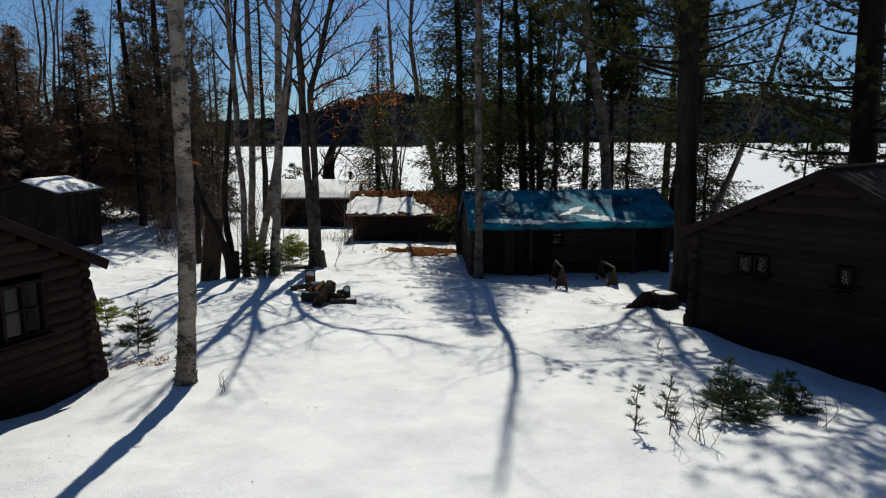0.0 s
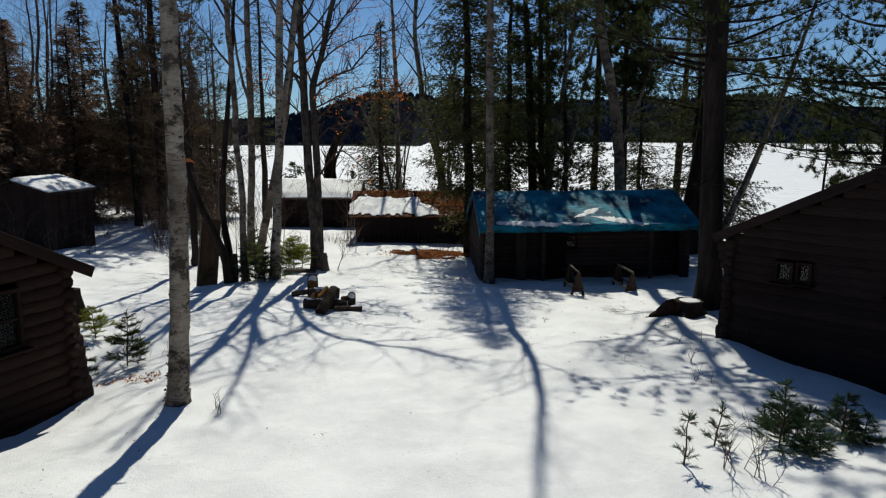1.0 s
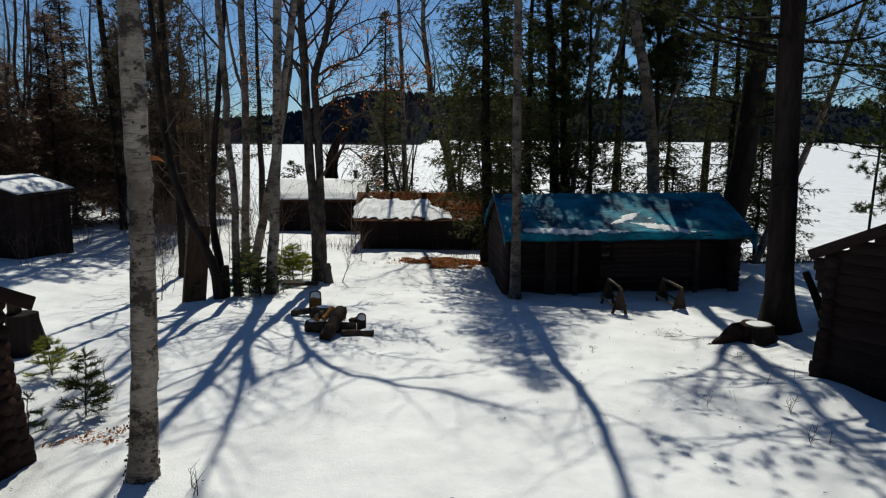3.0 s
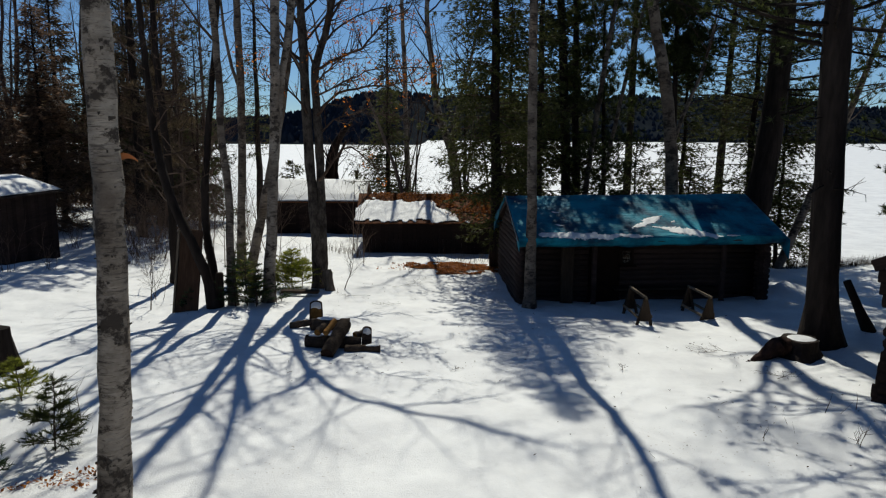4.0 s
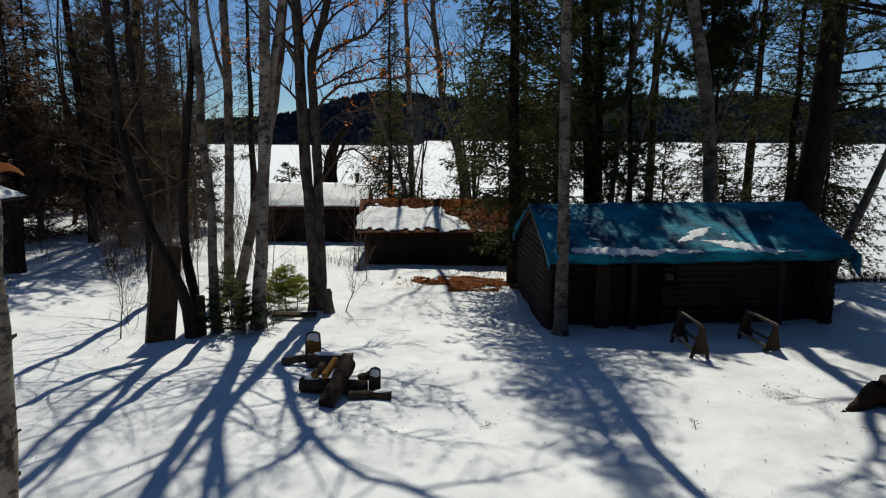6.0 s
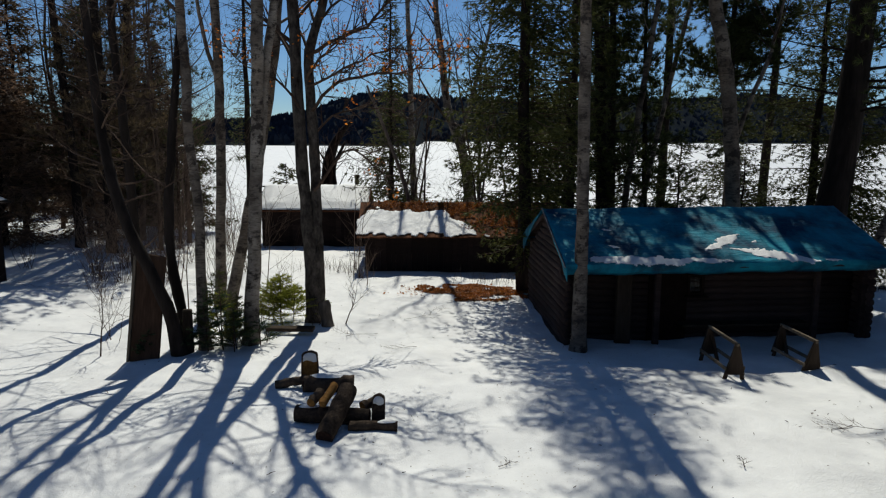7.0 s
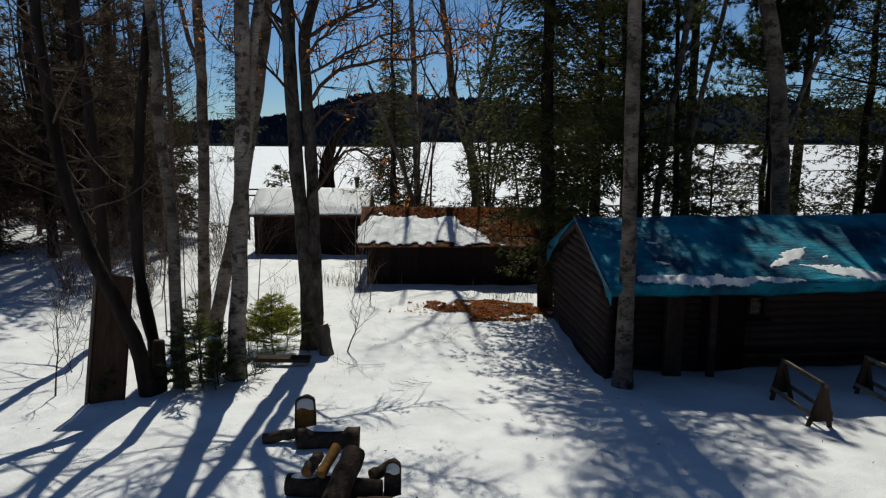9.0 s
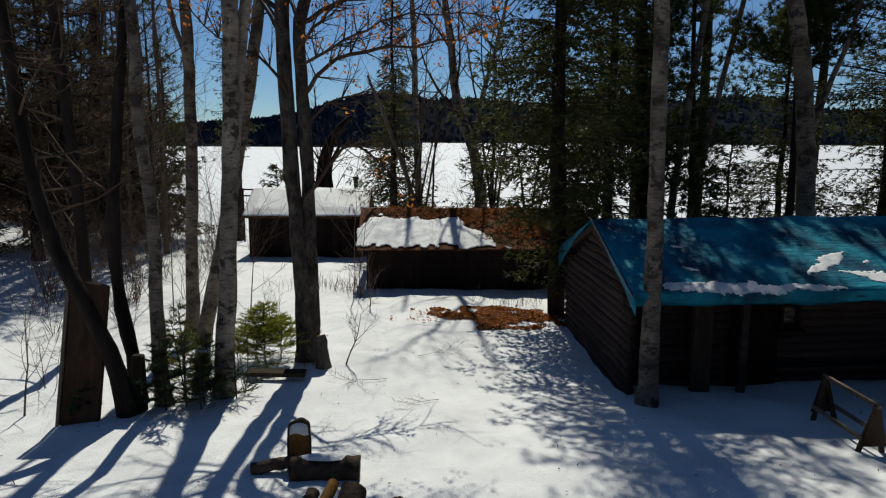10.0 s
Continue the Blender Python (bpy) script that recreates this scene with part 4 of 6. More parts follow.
def oak_limbs():
    rng = random.Random(90)
    V, Fc, LV, LF = [], [], [], []
    o = Vector((-3.83, 22.25, -1.0))
    limbs = [([(-3.8, 22.2, 4.62), (-3.17, 22.0, 4.94), (-2.62, 21.9, 5.15), (-2.05, 21.8, 5.75), (-1.5, 21.6, 6.0)], 0.065),
             ([(-3.78, 22.2, 3.5), (-3.16, 21.8, 4.08), (-2.51, 21.6, 4.19), (-1.76, 21.4, 4.25), (-1.0, 21.2, 4.4)], 0.055),
             ([(-3.75, 22.2, 1.9), (-3.32, 22.0, 2.46), (-2.93, 22.0, 2.74), (-2.49, 21.9, 2.36), (-2.1, 21.8, 2.1)], 0.05)]
    limbs += [([(-4.0, 22.1, 3.6), (-4.4, 21.8, 4.1), (-4.9, 21.5, 4.3), (-5.3, 21.2, 4.8)], 0.04),
             ([(-3.84, 22.2, 4.2), (-3.4, 21.6, 4.6), (-2.9, 21.0, 4.9), (-2.3, 20.4, 5.0)], 0.045),
             ([(-3.8, 22.2, 3.0), (-3.2, 22.5, 3.5), (-2.4, 22.8, 3.6), (-1.5, 23.0, 3.5)], 0.035)]
    limbs += [([(-3.75, 22.3, 5.2), (-3.0, 22.6, 5.9), (-2.0, 22.9, 6.3), (-1.0, 23.0, 6.5)], 0.045),
             ([(-3.8, 22.2, 4.0), (-3.0, 21.5, 4.3), (-2.0, 21.0, 4.6), (-0.8, 20.6, 4.5)], 0.038),
             ([(-3.6, 22.3, 5.6), (-2.9, 22.2, 6.6), (-1.9, 22.0, 7.4), (-0.9, 21.8, 7.9)], 0.045),
             ([(-4.1, 22.2, 4.6), (-4.6, 22.3, 5.4), (-5.0, 22.3, 6.2)], 0.035)]
    limbs.append(([(-2.9, 22.3, 7.9), (-3.0, 22.3, 8.6), (-3.25, 22.3, 9.3), (-3.6, 22.3, 10.2)], 0.12))
    limbs.append(([(-1.04, 22.1, 10.2), (-0.5, 22.1, 10.7), (0.2, 22.0, 11.1), (0.8, 22.0, 11.6)], 0.05))
    limbs.append(([(-1.65, 22.2, 9.8), (-1.1, 22.2, 9.7), (-0.5, 22.2, 9.3), (0.0, 22.2, 9.1)], 0.045))
    leafy = (0.75, 0.85, 0.03, 0.6, 0.6, 0.08, 0.5, 0.7, 0.5, 0.5, 0.3, 0.3, 0.3)
    for (pts, r), dry in zip(limbs, leafy):
        P, R = smooth_path([Vector(p) - o for p in pts], [r * (1 - 0.75 * i / (len(pts) - 1)) for i in range(len(pts))], 0.2)
        P = [p + Vector((rng.uniform(-1, 1), rng.uniform(-1, 1), rng.uniform(-1, 1))) * 0.035 for p in P]
        add_tube(V, Fc, P, [q * 0.72 for q in R], 6, cap=False)
        for k in range(2, len(P) - 1):
            for c in range(3):
                al = (P[k + 1] - P[k]).normalized()
                sd2 = Vector((rng.uniform(-1, 1), rng.uniform(-1, 1), rng.uniform(-0.6, 0.9)))
                d = al * 0.7 + (sd2 - al * sd2.dot(al)).normalized()
                L = rng.uniform(0.3, 0.95)
                grow(V, Fc, P[k], d, L, 0.012, rng, 1, kids=4, sides=4, seg=3)
                if rng.random() < dry:
                    c0 = P[k] + d.normalized() * L * rng.uniform(0.6, 1.0)
                    for _ in range(rng.randint(3, 9)):
                        leaf(LV, LF, c0 + Vector((rng.uniform(-1, 1), rng.uniform(-1, 1), rng.uniform(-1, 0.6))) * 0.13, rng.uniform(0.028, 0.046), rng)
    tagged(piece("limb", V, Fc, TWIG, OAK, "long crooked limbs"), kind="stuff")
    tagged(piece("foliage", LV, LF, OAKLEAF, OAK, "dry orange leaves still hanging"), kind="stuff")


def leaf(V, Fc, p, s, rng, flat=False):
    """A small lobed leaf, folded along its rib."""
    a = Vector((rng.uniform(-1, 1), rng.uniform(-1, 1), rng.uniform(-1, 1) * (0.25 if flat else 1))).normalized()
    n = Vector((0, 0, 1)) if flat else Vector((rng.uniform(-1, 1), rng.uniform(-1, 1), rng.uniform(-1, 1))).normalized()
    b = a.cross(n).normalized()
    u = b.cross(a)
    k = len(V)
    V += [p - a * s, p + b * s * 0.55 + u * s * 0.2, p + a * s, p - b * s * 0.55 + u * s * 0.25]
    Fc += [(k, k + 1, k + 2), (k, k + 2, k + 3)]


oak_limbs()

# big pines
pine("pine_tree", "huge dark pine trunk beside the sawn stump",
     extend([(6.44, 16.69, -0.75, 0.34), (6.39, 16.71, 0.5, 0.265), (6.33, 16.74, 2.0, 0.25), (6.26, 16.78, 4.0, 0.24), (6.19, 16.83, 6.5, 0.225)], 19, 0.06), 31, 0.29, 3.9, 115, dead=7, tufts=19)
pine("pine_tree", "big dark pine leaning behind the blue-roofed cabin",
     extend([(9.40, 26.08, -1.2, 0.46), (9.62, 26.09, 0.5, 0.41), (9.79, 26.1, 2.0, 0.38), (9.92, 26.12, 3.5, 0.36), (10.0, 26.13, 5.0, 0.34), (10.04, 26.14, 6.5, 0.32)], 20, 0.07), 32, 0.22, 3.4, 105, dead=8, tufts=18)
pine("pine_tree", "tall dark pine behind the brown cabin",
     extend([(11.6, 18.0, -0.95, 0.4), (11.5, 18.0, 2.29, 0.34), (11.33, 18.0, 6.75, 0.3)], 19, 0.06), 33, 0.16, 4.6, 140, dead=8, tufts=25)
pine("pine_tree", "dark pine beside the lake shore",
     extend([(3.95, 28.0, -1.6, 0.19), (3.85, 28.0, 1.03, 0.17), (3.71, 28.0, 3.69, 0.16), (3.5, 28.0, 6.77, 0.13)], 10.5, 0.03), 34, 0.24, 2.2, 44, dead=10)
pine("pine_tree", "slim dark pine beside the lake shore",
     extend([(4.35, 28.6, -1.7, 0.15), (4.3, 28.6, 1.03, 0.13), (4.2, 28.6, 3.7, 0.12), (4.1, 28.6, 6.77, 0.09)], 10, 0.03), 35, 0.26, 1.9, 48, dead=10)
pine("pine_tree", "low spreading young pine on the shore behind the blue roof",
     extend([(5.3, 28.3, -1.8, 0.10), (5.25, 28.3, 0.4, 0.09), (5.2, 28.3, 2.0, 0.08)], 9, 0.03), 36, 0.12, 2.5, 52, dead=0, lift=-0.15)
pine("pine_tree", "thin young pine on the lake bank",
     [(14.6, 26.5, -1.7, 0.05), (14.65, 26.5, 1.0, 0.045), (14.7, 26.5, 3.0, 0.035), (14.7, 26.5, 4.6, 0.012)], 37, 0.35, 1.3, 22, dead=0)
pine("pine_tree", "full dark pine on the shore", extend([(5.4, 33.5, -2.2, 0.2), (5.4, 33.5, 2, 0.17), (5.3, 33.5, 5, 0.14)], 11, 0.03), 38, 0.3, 2.8, 48, dead=8)
# unseen crown carried up to 21 m to throw shade on the tarp
pine("pine_tree", "full dark pine on the shore", extend([(7.75, 34.0, -2.2, 0.2), (7.75, 34.0, 2, 0.16), (7.75, 34.0, 6, 0.14)], 21, 0.03), 39, 0.42, 1.75, 110, dead=8)
pine("pine_tree", "full dark pine on the shore", extend([(12.0, 34.5, -2.2, 0.2), (12.0, 34.5, 2, 0.17), (12.1, 34.5, 5, 0.14)], 13, 0.03), 40, 0.42, 3.2, 50, dead=4)

# added pine: its crown, mostly above view, shades the right end of the tarp
pine("pine_tree", "slender pine added behind the blue roof, its dense high crown shading the tarp",
     [(7.2, 27.2, -1.5, 0.11), (7.25, 27.2, 2.0, 0.09), (7.1, 27.2, 6.0, 0.075), (7.1, 27.2, 9.0, 0.05), (7.1, 27.2, 12.0, 0.015)], 141, 0.46, 1.4, 125, dead=3, tufts=26)

# spruces
spruce("spruce_tree", "tall dark spruce between the shed and the blue roof", pose(1.2, 25.48, on(1.2, 25.48), 0, -1.3, 0), 15.6, 3.0, 41, 0.08, trunk_r=0.17, dens=0.9, gap=0.28, low=0.5, needle=0.17, width=0.0145, fan=7)
spruce("spruce_tree", "young dense spruce on the shore", pose(-2.7, 34.6, on(-2.7, 34.6)), 6.4, 2.3, 42, 0.05, dens=0.85, needle=0.17, width=0.016, fan=6)
spruce("spruce_tree", "slim spruce on the shore", pose(-3.0, 40.2, on(-3.0, 40.2)), 11.5, 1.7, 43, 0.1, dens=0.7, needle=0.2, width=0.024)
spruce("spruce_tree", "dark spruce on the shore", pose(11.4, 28.0, on(11.4, 28.0)), 6.3, 2.8, 44, 0.05, sag=0.45, needle=0.17, width=0.015, fan=6)
spruce("spruce_tree", "open old spruce on the shore", pose(10.4, 28.35, on(10.4, 28.35)), 12, 2.9, 45, 0.06, gap=0.34, dens=0.9, needle=0.17, width=0.0145, fan=6)
spruce("spruce_tree", "open old spruce on the shore", pose(9.0, 31.0, on(9.0, 31.0)), 9.5, 2.3, 145, 0.06, gap=0.36, dens=0.9, needle=0.17, width=0.0145, fan=6)
spruce("spruce_tree", "dark spruce on the shore", pose(0.7, 34.6, on(0.7, 34.6)), 7.0, 1.8, 146, 0.06, dens=0.6, needle=0.2, width=0.024)
spruce("spruce_tree", "dark spruce behind the blue roof", pose(2.75, 27.4, on(2.75, 27.4)), 12.5, 2.4, 147, 0.08, gap=0.34, low=0.5, dens=0.55, needle=0.17, width=0.0145, fan=6)
spruce("spruce_tree", "dark spruce on the shore", pose(2.4, 32.5, on(2.4, 32.5)), 10.0, 2.0, 46, 0.06, dens=0.65, needle=0.2, width=0.024)
spruce("spruce_tree", "dark bushy spruce on the shore", pose(3.1, 29.8, on(3.1, 29.8)), 6.5, 2.0, 149, 0.05, dens=0.65, needle=0.2, width=0.024)
spruce("spruce_tree", "low spruce on the shore behind the blue roof", pose(6.6, 29.2, on(6.6, 29.2)), 4.3, 1.9, 150, 0.03, sag=0.5)
spruce("spruce_tree", "low spruce on the shore behind the blue roof", pose(8.4, 28.6, on(8.4, 28.6)), 4.0, 1.9, 151, 0.03, sag=0.5)
spruce("spruce_tree", "small bushy spruce on the open shore", pose(-7.9, 40.0, on(-7.9, 40)), 3.6, 1.5, 153, 0.04, needle=0.2, width=0.024)
spruce("spruce_tree", "thin sparse spruce on the lake shore", pose(-10.6, 44.0, on(-10.6, 44)), 16, 1.7, 47, 0.25, gap=0.55, dens=0.75)

# hardwoods behind the sheds
BIRCH_FORKS = [[(5.15, 25.4, 10.2, 0.1), (4.58, 25.4, 11.3, 0.1), (4.15, 25.4, 12.3, 0.07), (3.5, 25.4, 13.2, 0.04), (2.9, 25.4, 15, 0.02)], [(4.85, 25.4, 12.5, 0.07), (5.3, 25.3, 14, 0.06), (5.8, 25.3, 16, 0.045), (6.2, 25.3, 18.5, 0.02)], [(5.4, 25.35, 9.0, 0.06), (6.1, 25.3, 10.5, 0.05), (6.9, 25.3, 12, 0.02)], [(6.5, 25.45, 2.6, 0.07), (6.95, 25.6, 3.9, 0.06), (7.5, 25.8, 5.2, 0.05), (7.9, 26, 7, 0.02)],
               [(4.0, 25.4, 12.7, 0.06), (3.6, 25.3, 13.7, 0.05), (3.1, 25.3, 14.6, 0.02)], [(3.6, 25.4, 13.2, 0.05), (3.0, 25.4, 13.6, 0.045), (2.4, 25.4, 13.9, 0.02)], [(4.3, 25.4, 12.2, 0.06), (4.4, 25.4, 13.5, 0.05), (4.2, 25.4, 14.8, 0.02)]]
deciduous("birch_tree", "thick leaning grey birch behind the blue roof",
          [([(6.69, 25.48, -1.2, 0.24), (6.68, 25.46, 0.5, 0.21), (6.58, 25.44, 2.0, 0.195), (6.4, 25.41, 3.5, 0.185), (6.12, 25.39, 5.0, 0.175), (5.75, 25.36, 6.5, 0.16), (5.3, 25.38, 9.5, 0.15), (5.06, 25.4, 11.2, 0.14), (4.7, 25.4, 13.6, 0.115), (4.27, 25.4, 16.6, 0.09), (3.9, 25.4, 20, 0.03)])] + BIRCH_FORKS, 51, SHADEDBIRCH, TWIG, 11, 0.5, 2.2, 10, stout=0.4)
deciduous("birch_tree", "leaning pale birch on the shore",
          [extend([(10.2, 25.6, -1.2, 0.14), (10.84, 25.62, 0.5, 0.125), (11.43, 25.64, 2.0, 0.115), (11.97, 25.66, 3.5, 0.1), (12.47, 25.68, 5.0, 0.085), (12.92, 25.7, 6.5, 0.07)], 11, 0.03)], 52, SHADEDBIRCH, PALETWIG, 18, 0.35, 2.2, 8)
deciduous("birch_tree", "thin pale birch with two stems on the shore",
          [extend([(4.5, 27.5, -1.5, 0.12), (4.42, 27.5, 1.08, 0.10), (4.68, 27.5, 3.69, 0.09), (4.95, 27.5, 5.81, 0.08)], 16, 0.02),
           extend([(4.6, 27.5, -1.4, 0.10), (4.91, 27.5, 1.08, 0.08), (5.45, 27.5, 4.15, 0.07), (5.98, 27.5, 6.71, 0.06)], 15, 0.02)], 53, SHADEDBIRCH, PALETWIG, 20, 0.35, 1.7, 7)
deciduous("birch_tree", "pale birch on the lake shore behind the shed",
          [extend([(-1.8, 38.0, -1.6, 0.16), (-1.87, 38.0, 0.22, 0.15), (-1.97, 38.0, 2.78, 0.13), (-2.06, 38.0, 6.3, 0.11), (-2.17, 38.0, 8.57, 0.09)], 14, 0.03)], 54, BIRCH, PALETWIG, 20, 0.3, 2.2, 8, stout=0.35, lift=0.9)
deciduous("birch_tree", "forked leaning birch on the lake shore",
          [[(0.75, 36.0, -1.7, 0.24), (0.45, 36.0, 0.42, 0.22), (0.13, 36.0, 2.36, 0.19), (-0.45, 36.0, 3.92, 0.17), (-0.74, 36.0, 6.09, 0.13), (-1.0, 36.0, 8.21, 0.11), (-0.9, 36.0, 10.4, 0.09), (-0.8, 36.0, 13.4, 0.06), (-0.7, 36.0, 16.0, 0.02)], [(-0.9, 36.0, 10.2, 0.06), (-1.8, 35.9, 12.8, 0.045), (-2.9, 35.8, 15.4, 0.015)],
           [(0.1, 36.0, 2.4, 0.1), (0.4, 36.0, 4.2, 0.09), (1.0, 36.0, 6.5, 0.07), (1.5, 36, 9, 0.03)]], 55, BIRCH, TWIG, 22, 0.3, 2.5, 8, stout=0.4, lift=0.9)
deciduous("tree", "thin dead leaning stem behind the shed",
          [[(-1.75, 33.0, -1.3, 0.09), (-2.02, 33.0, 0.7, 0.08), (-2.72, 33.0, 2.81, 0.065), (-3.51, 33.0, 4.77, 0.04)]], 56, PALETWIG, PALETWIG, 6, 0.6, 0.9, 7)
deciduous("tree", "short broken dark trunk behind the snowy shed roof",
          [[(-5.85, 38.2, -1.7, 0.33), (-5.71, 38.0, 0.75, 0.29), (-5.56, 38.0, 2.03, 0.24), (-5.2, 38.0, 2.9, 0.16), (-4.6, 38, 3.6, 0.08)],
           [(-5.5, 38.0, -1.0, 0.12), (-5.35, 38.0, 0.5, 0.1), (-5.4, 38.0, 1.6, 0.09), (-4.9, 38.0, 2.7, 0.05)]], 57, PINEBARK, TWIG, 8, 0.4, 1.4, 8)
rng = random.Random(77)
for k in range(15):      # thicket of thin stems behind the mid shed
    x, y = rng.uniform(-2.6, 3.2), rng.uniform(32.3, 36.5)
    h, lx = rng.uniform(3.5, 8), rng.uniform(-1.3, 1.3)
    deciduous("sapling", "thin bare dark sapling behind the sheds", [[(x, y, gz(x, y), 0.05), (x + lx * 0.15, y, h * 0.25 - 1, 0.04), (x + lx * 0.6, y, h * 0.6 - 0.5, 0.03), (x + lx * 1.2, y, h, 0.012)]], 500 + k, SHADEDBIRCH if k % 3 == 1 else TWIG, WOODTWIG if k % 3 == 0 else TWIG, 11, 0.2, 1.3, 6, "saplings behind the sheds")

# ---- the wood at the side of the yard ----
PROTO_S = [spruce("spruce_tree", "dense dark spruce at the edge of the wood", pose(-16.0, 33.0, on(-16, 33)), 9.8, 2.3, 61, 0.10, mat=DUSKSPRUCE, dead=0.15, gap=0.3, width=0.026, needle=0.24, fan=4, group="spruces of the wood"),
           spruce("spruce_tree", "dense dark spruce at the edge of the wood", pose(-19.5, 33.0, on(-19.5, 33)), 9.0, 2.4, 62, 0.08, mat=DUSKSPRUCE, dead=0.25, gap=0.3, width=0.026, needle=0.24, fan=4, group="spruces of the wood"),
           spruce("spruce_tree", "brown half-dead spruce at the edge of the wood", pose(-14.2, 34.0, on(-14.2, 34.0)), 8.5, 2.3, 63, 0.02, mat=DEADNEEDLE, dead=0.25, dens=0.85, gap=0.24, width=0.018, needle=0.28, fan=4, group="spruces of the wood")]
PROTO_P = pine("pine_tree", "tall pine with soft boughs in the wood", extend([(-12.4, 34.0, -0.9, 0.22), (-12.4, 34.0, 3, 0.19), (-12.3, 34.0, 7, 0.15)], 12, 0.04), 64, 0.14, 3.3, 60, dead=10, group="pines of the wood")
PROTO_D = [deciduous("tree", "bare grey hardwood in the wood", [[(-11.9, 33.2, -0.8, 0.1), (-11.75, 33.2, 2.0, 0.08), (-12.0, 33.3, 4.5, 0.065), (-11.7, 33.2, 7.0, 0.05), (-11.9, 33.2, 10.5, 0.02)], [(-11.8, 33.2, 2.6, 0.05), (-11.3, 33.1, 4.6, 0.045), (-11.1, 33.0, 7.2, 0.035), (-10.8, 33.0, 9.6, 0.012)]], 65, WOODTWIG, WOODTWIG, 30, 0.08, 2.2, 6, "hardwoods of the wood", kids=4, lift=0.35),
           deciduous("tree", "bare thin hardwood in the wood", [[(-16.8, 27.5, -0.5, 0.075), (-16.5, 27.5, 2.5, 0.06), (-16.8, 27.6, 5.5, 0.045), (-16.4, 27.5, 9.0, 0.015)], [(-16.55, 27.5, 2.2, 0.045), (-17.1, 27.4, 4.2, 0.035), (-17.4, 27.4, 7.5, 0.012)]], 66, TWIG, WOODTWIG, 28, 0.06, 2.0, 6, "hardwoods of the wood", kids=4, lift=0.3)]
pine("pine_tree", "tall brown-green pine with layered boughs before the wood", extend([(-11.7, 30.2, -0.9, 0.17), (-11.65, 30.2, 3, 0.15), (-11.7, 30.2, 7, 0.13)], 14, 0.04), 67, 0.16, 2.3, 80, mat=DUSKSPRUCE, dead=30, tufts=14, tuft=0.2, lift=0.05)
pine("pine_tree", "dark old pine stem before the wood", extend([(-12.9, 30.6, -0.8, 0.16), (-12.95, 30.6, 3, 0.13), (-13.2, 30.6, 7, 0.11)], 14, 0.03), 68, 0.78, 1.6, 18, mat=DUSKSPRUCE, dead=46, tufts=14)
rng = random.Random(5)
for k in range(58):
    for _ in range(30):
        y = rng.uniform(33, 56)
        x = -0.34 * y - 0.6 - abs(rng.gauss(0, 1)) * (6 + 0.22 * y)
        if not (-16.5 < x < -10.2 and y < 28.5):
            break
    src = rng.choice(PROTO_S + [PROTO_S[2]] * 2 + PROTO_D * 3)
    s = rng.uniform(0.8, 1.2)
    t = copy_thing(src, pose(x, y, gz(x, y), 0, 0, rng.uniform(0, 360)))
    t.scale = (s, s, s * rng.uniform(0.9, 1.1))
for x, y, src, s in ((-16.8, 25.6, PROTO_S[2], 0.9), (-19.5, 25.5, PROTO_S[2], 1.1), (-23.0, 23.0, PROTO_S[0], 1.0), (-17.6, 28.5, PROTO_S[2], 0.95), (-21.5, 28.0, PROTO_S[0], 1.0), (-12.6, 32.5, PROTO_D[1], 0.9),
                     (-16.4, 28.0, PROTO_S[2], 0.95), (-10.6, 31.5, PROTO_D[0], 0.8), (-11.9, 35.0, PROTO_S[0], 0.8), (-13.0, 38.5, PROTO_S[1], 0.8), (-10.4, 33.8, PROTO_D[0], 0.9), (-10.6, 33.4, PROTO_D[1], 0.9), (-15.6, 31.0, PROTO_S[2], 1.0),
                     (-13.4, 33.0, PROTO_D[1], 0.8), (-11.2, 36.3, PROTO_D[1], 0.9), (-18.4, 24.2, PROTO_D[0], 0.9), (-18.0, 33.0, PROTO_D[0], 1.15), (-20.0, 32.0, PROTO_D[1], 1.2), (-22.5, 34.0, PROTO_D[0], 1.2), (-24.5, 33.0, PROTO_D[1], 1.25), (-16.0, 35.5, PROTO_D[1], 1.15), (-26.5, 35.0, PROTO_D[0], 1.2), (-14.5, 36.5, PROTO_D[0], 1.1), (-19.2, 29.0, PROTO_S[2], 0.95), (-22.0, 25.0, PROTO_D[1], 1.1), (-20.5, 30.0, PROTO_D[0], 1.0), (-24.0, 31.0, PROTO_D[1], 1.1), (-17.5, 31.5, PROTO_D[0], 0.95)):
    t = copy_thing(src, pose(x, y, gz(x, y), 0, 0, x * 40))
    t.scale = (s, s, s)

spruce("spruce_tree", "low bushy young conifer at the foot of the wood", pose(-13.6, 38.5, on(-13.6, 38.5)), 5.0, 2.4, 171, 0.03, mat=PINE, sag=0.4)
spruce("spruce_tree", "low bushy young conifer at the foot of the wood", pose(-11.6, 37.4, on(-11.6, 37.4)), 5.6, 2.0, 172, 0.06, mat=PINE, sag=0.4, needle=0.22, width=0.026)
# trees of the far right shore
for x, y, src, s in ((20.5, 27.5, PROTO_S[1], 0.9), (21.0, 31.0, PROTO_P, 1.0), (24, 28, PROTO_S[0], 1.0)):
    copy_thing(src, pose(x, y, gz(x, y), 0, 0, x * 50)).scale = (s, s, s)

# ---- far shore: wooded hills ----
CREST_X = (-420, -230, -165, -125, -100, -70, -40, 60, 140, 310, 370, 470, 560)
CREST_Z = (10, 14, 20, 26, 36, 44, 46, 42, 40, 47, 47, 37, 30)


def foot(x):
    """Where the far shore begins: a nearer point of land closes the lake's narrow end."""
    return 552 - 235 * sm(-20, 0, -x - 25)


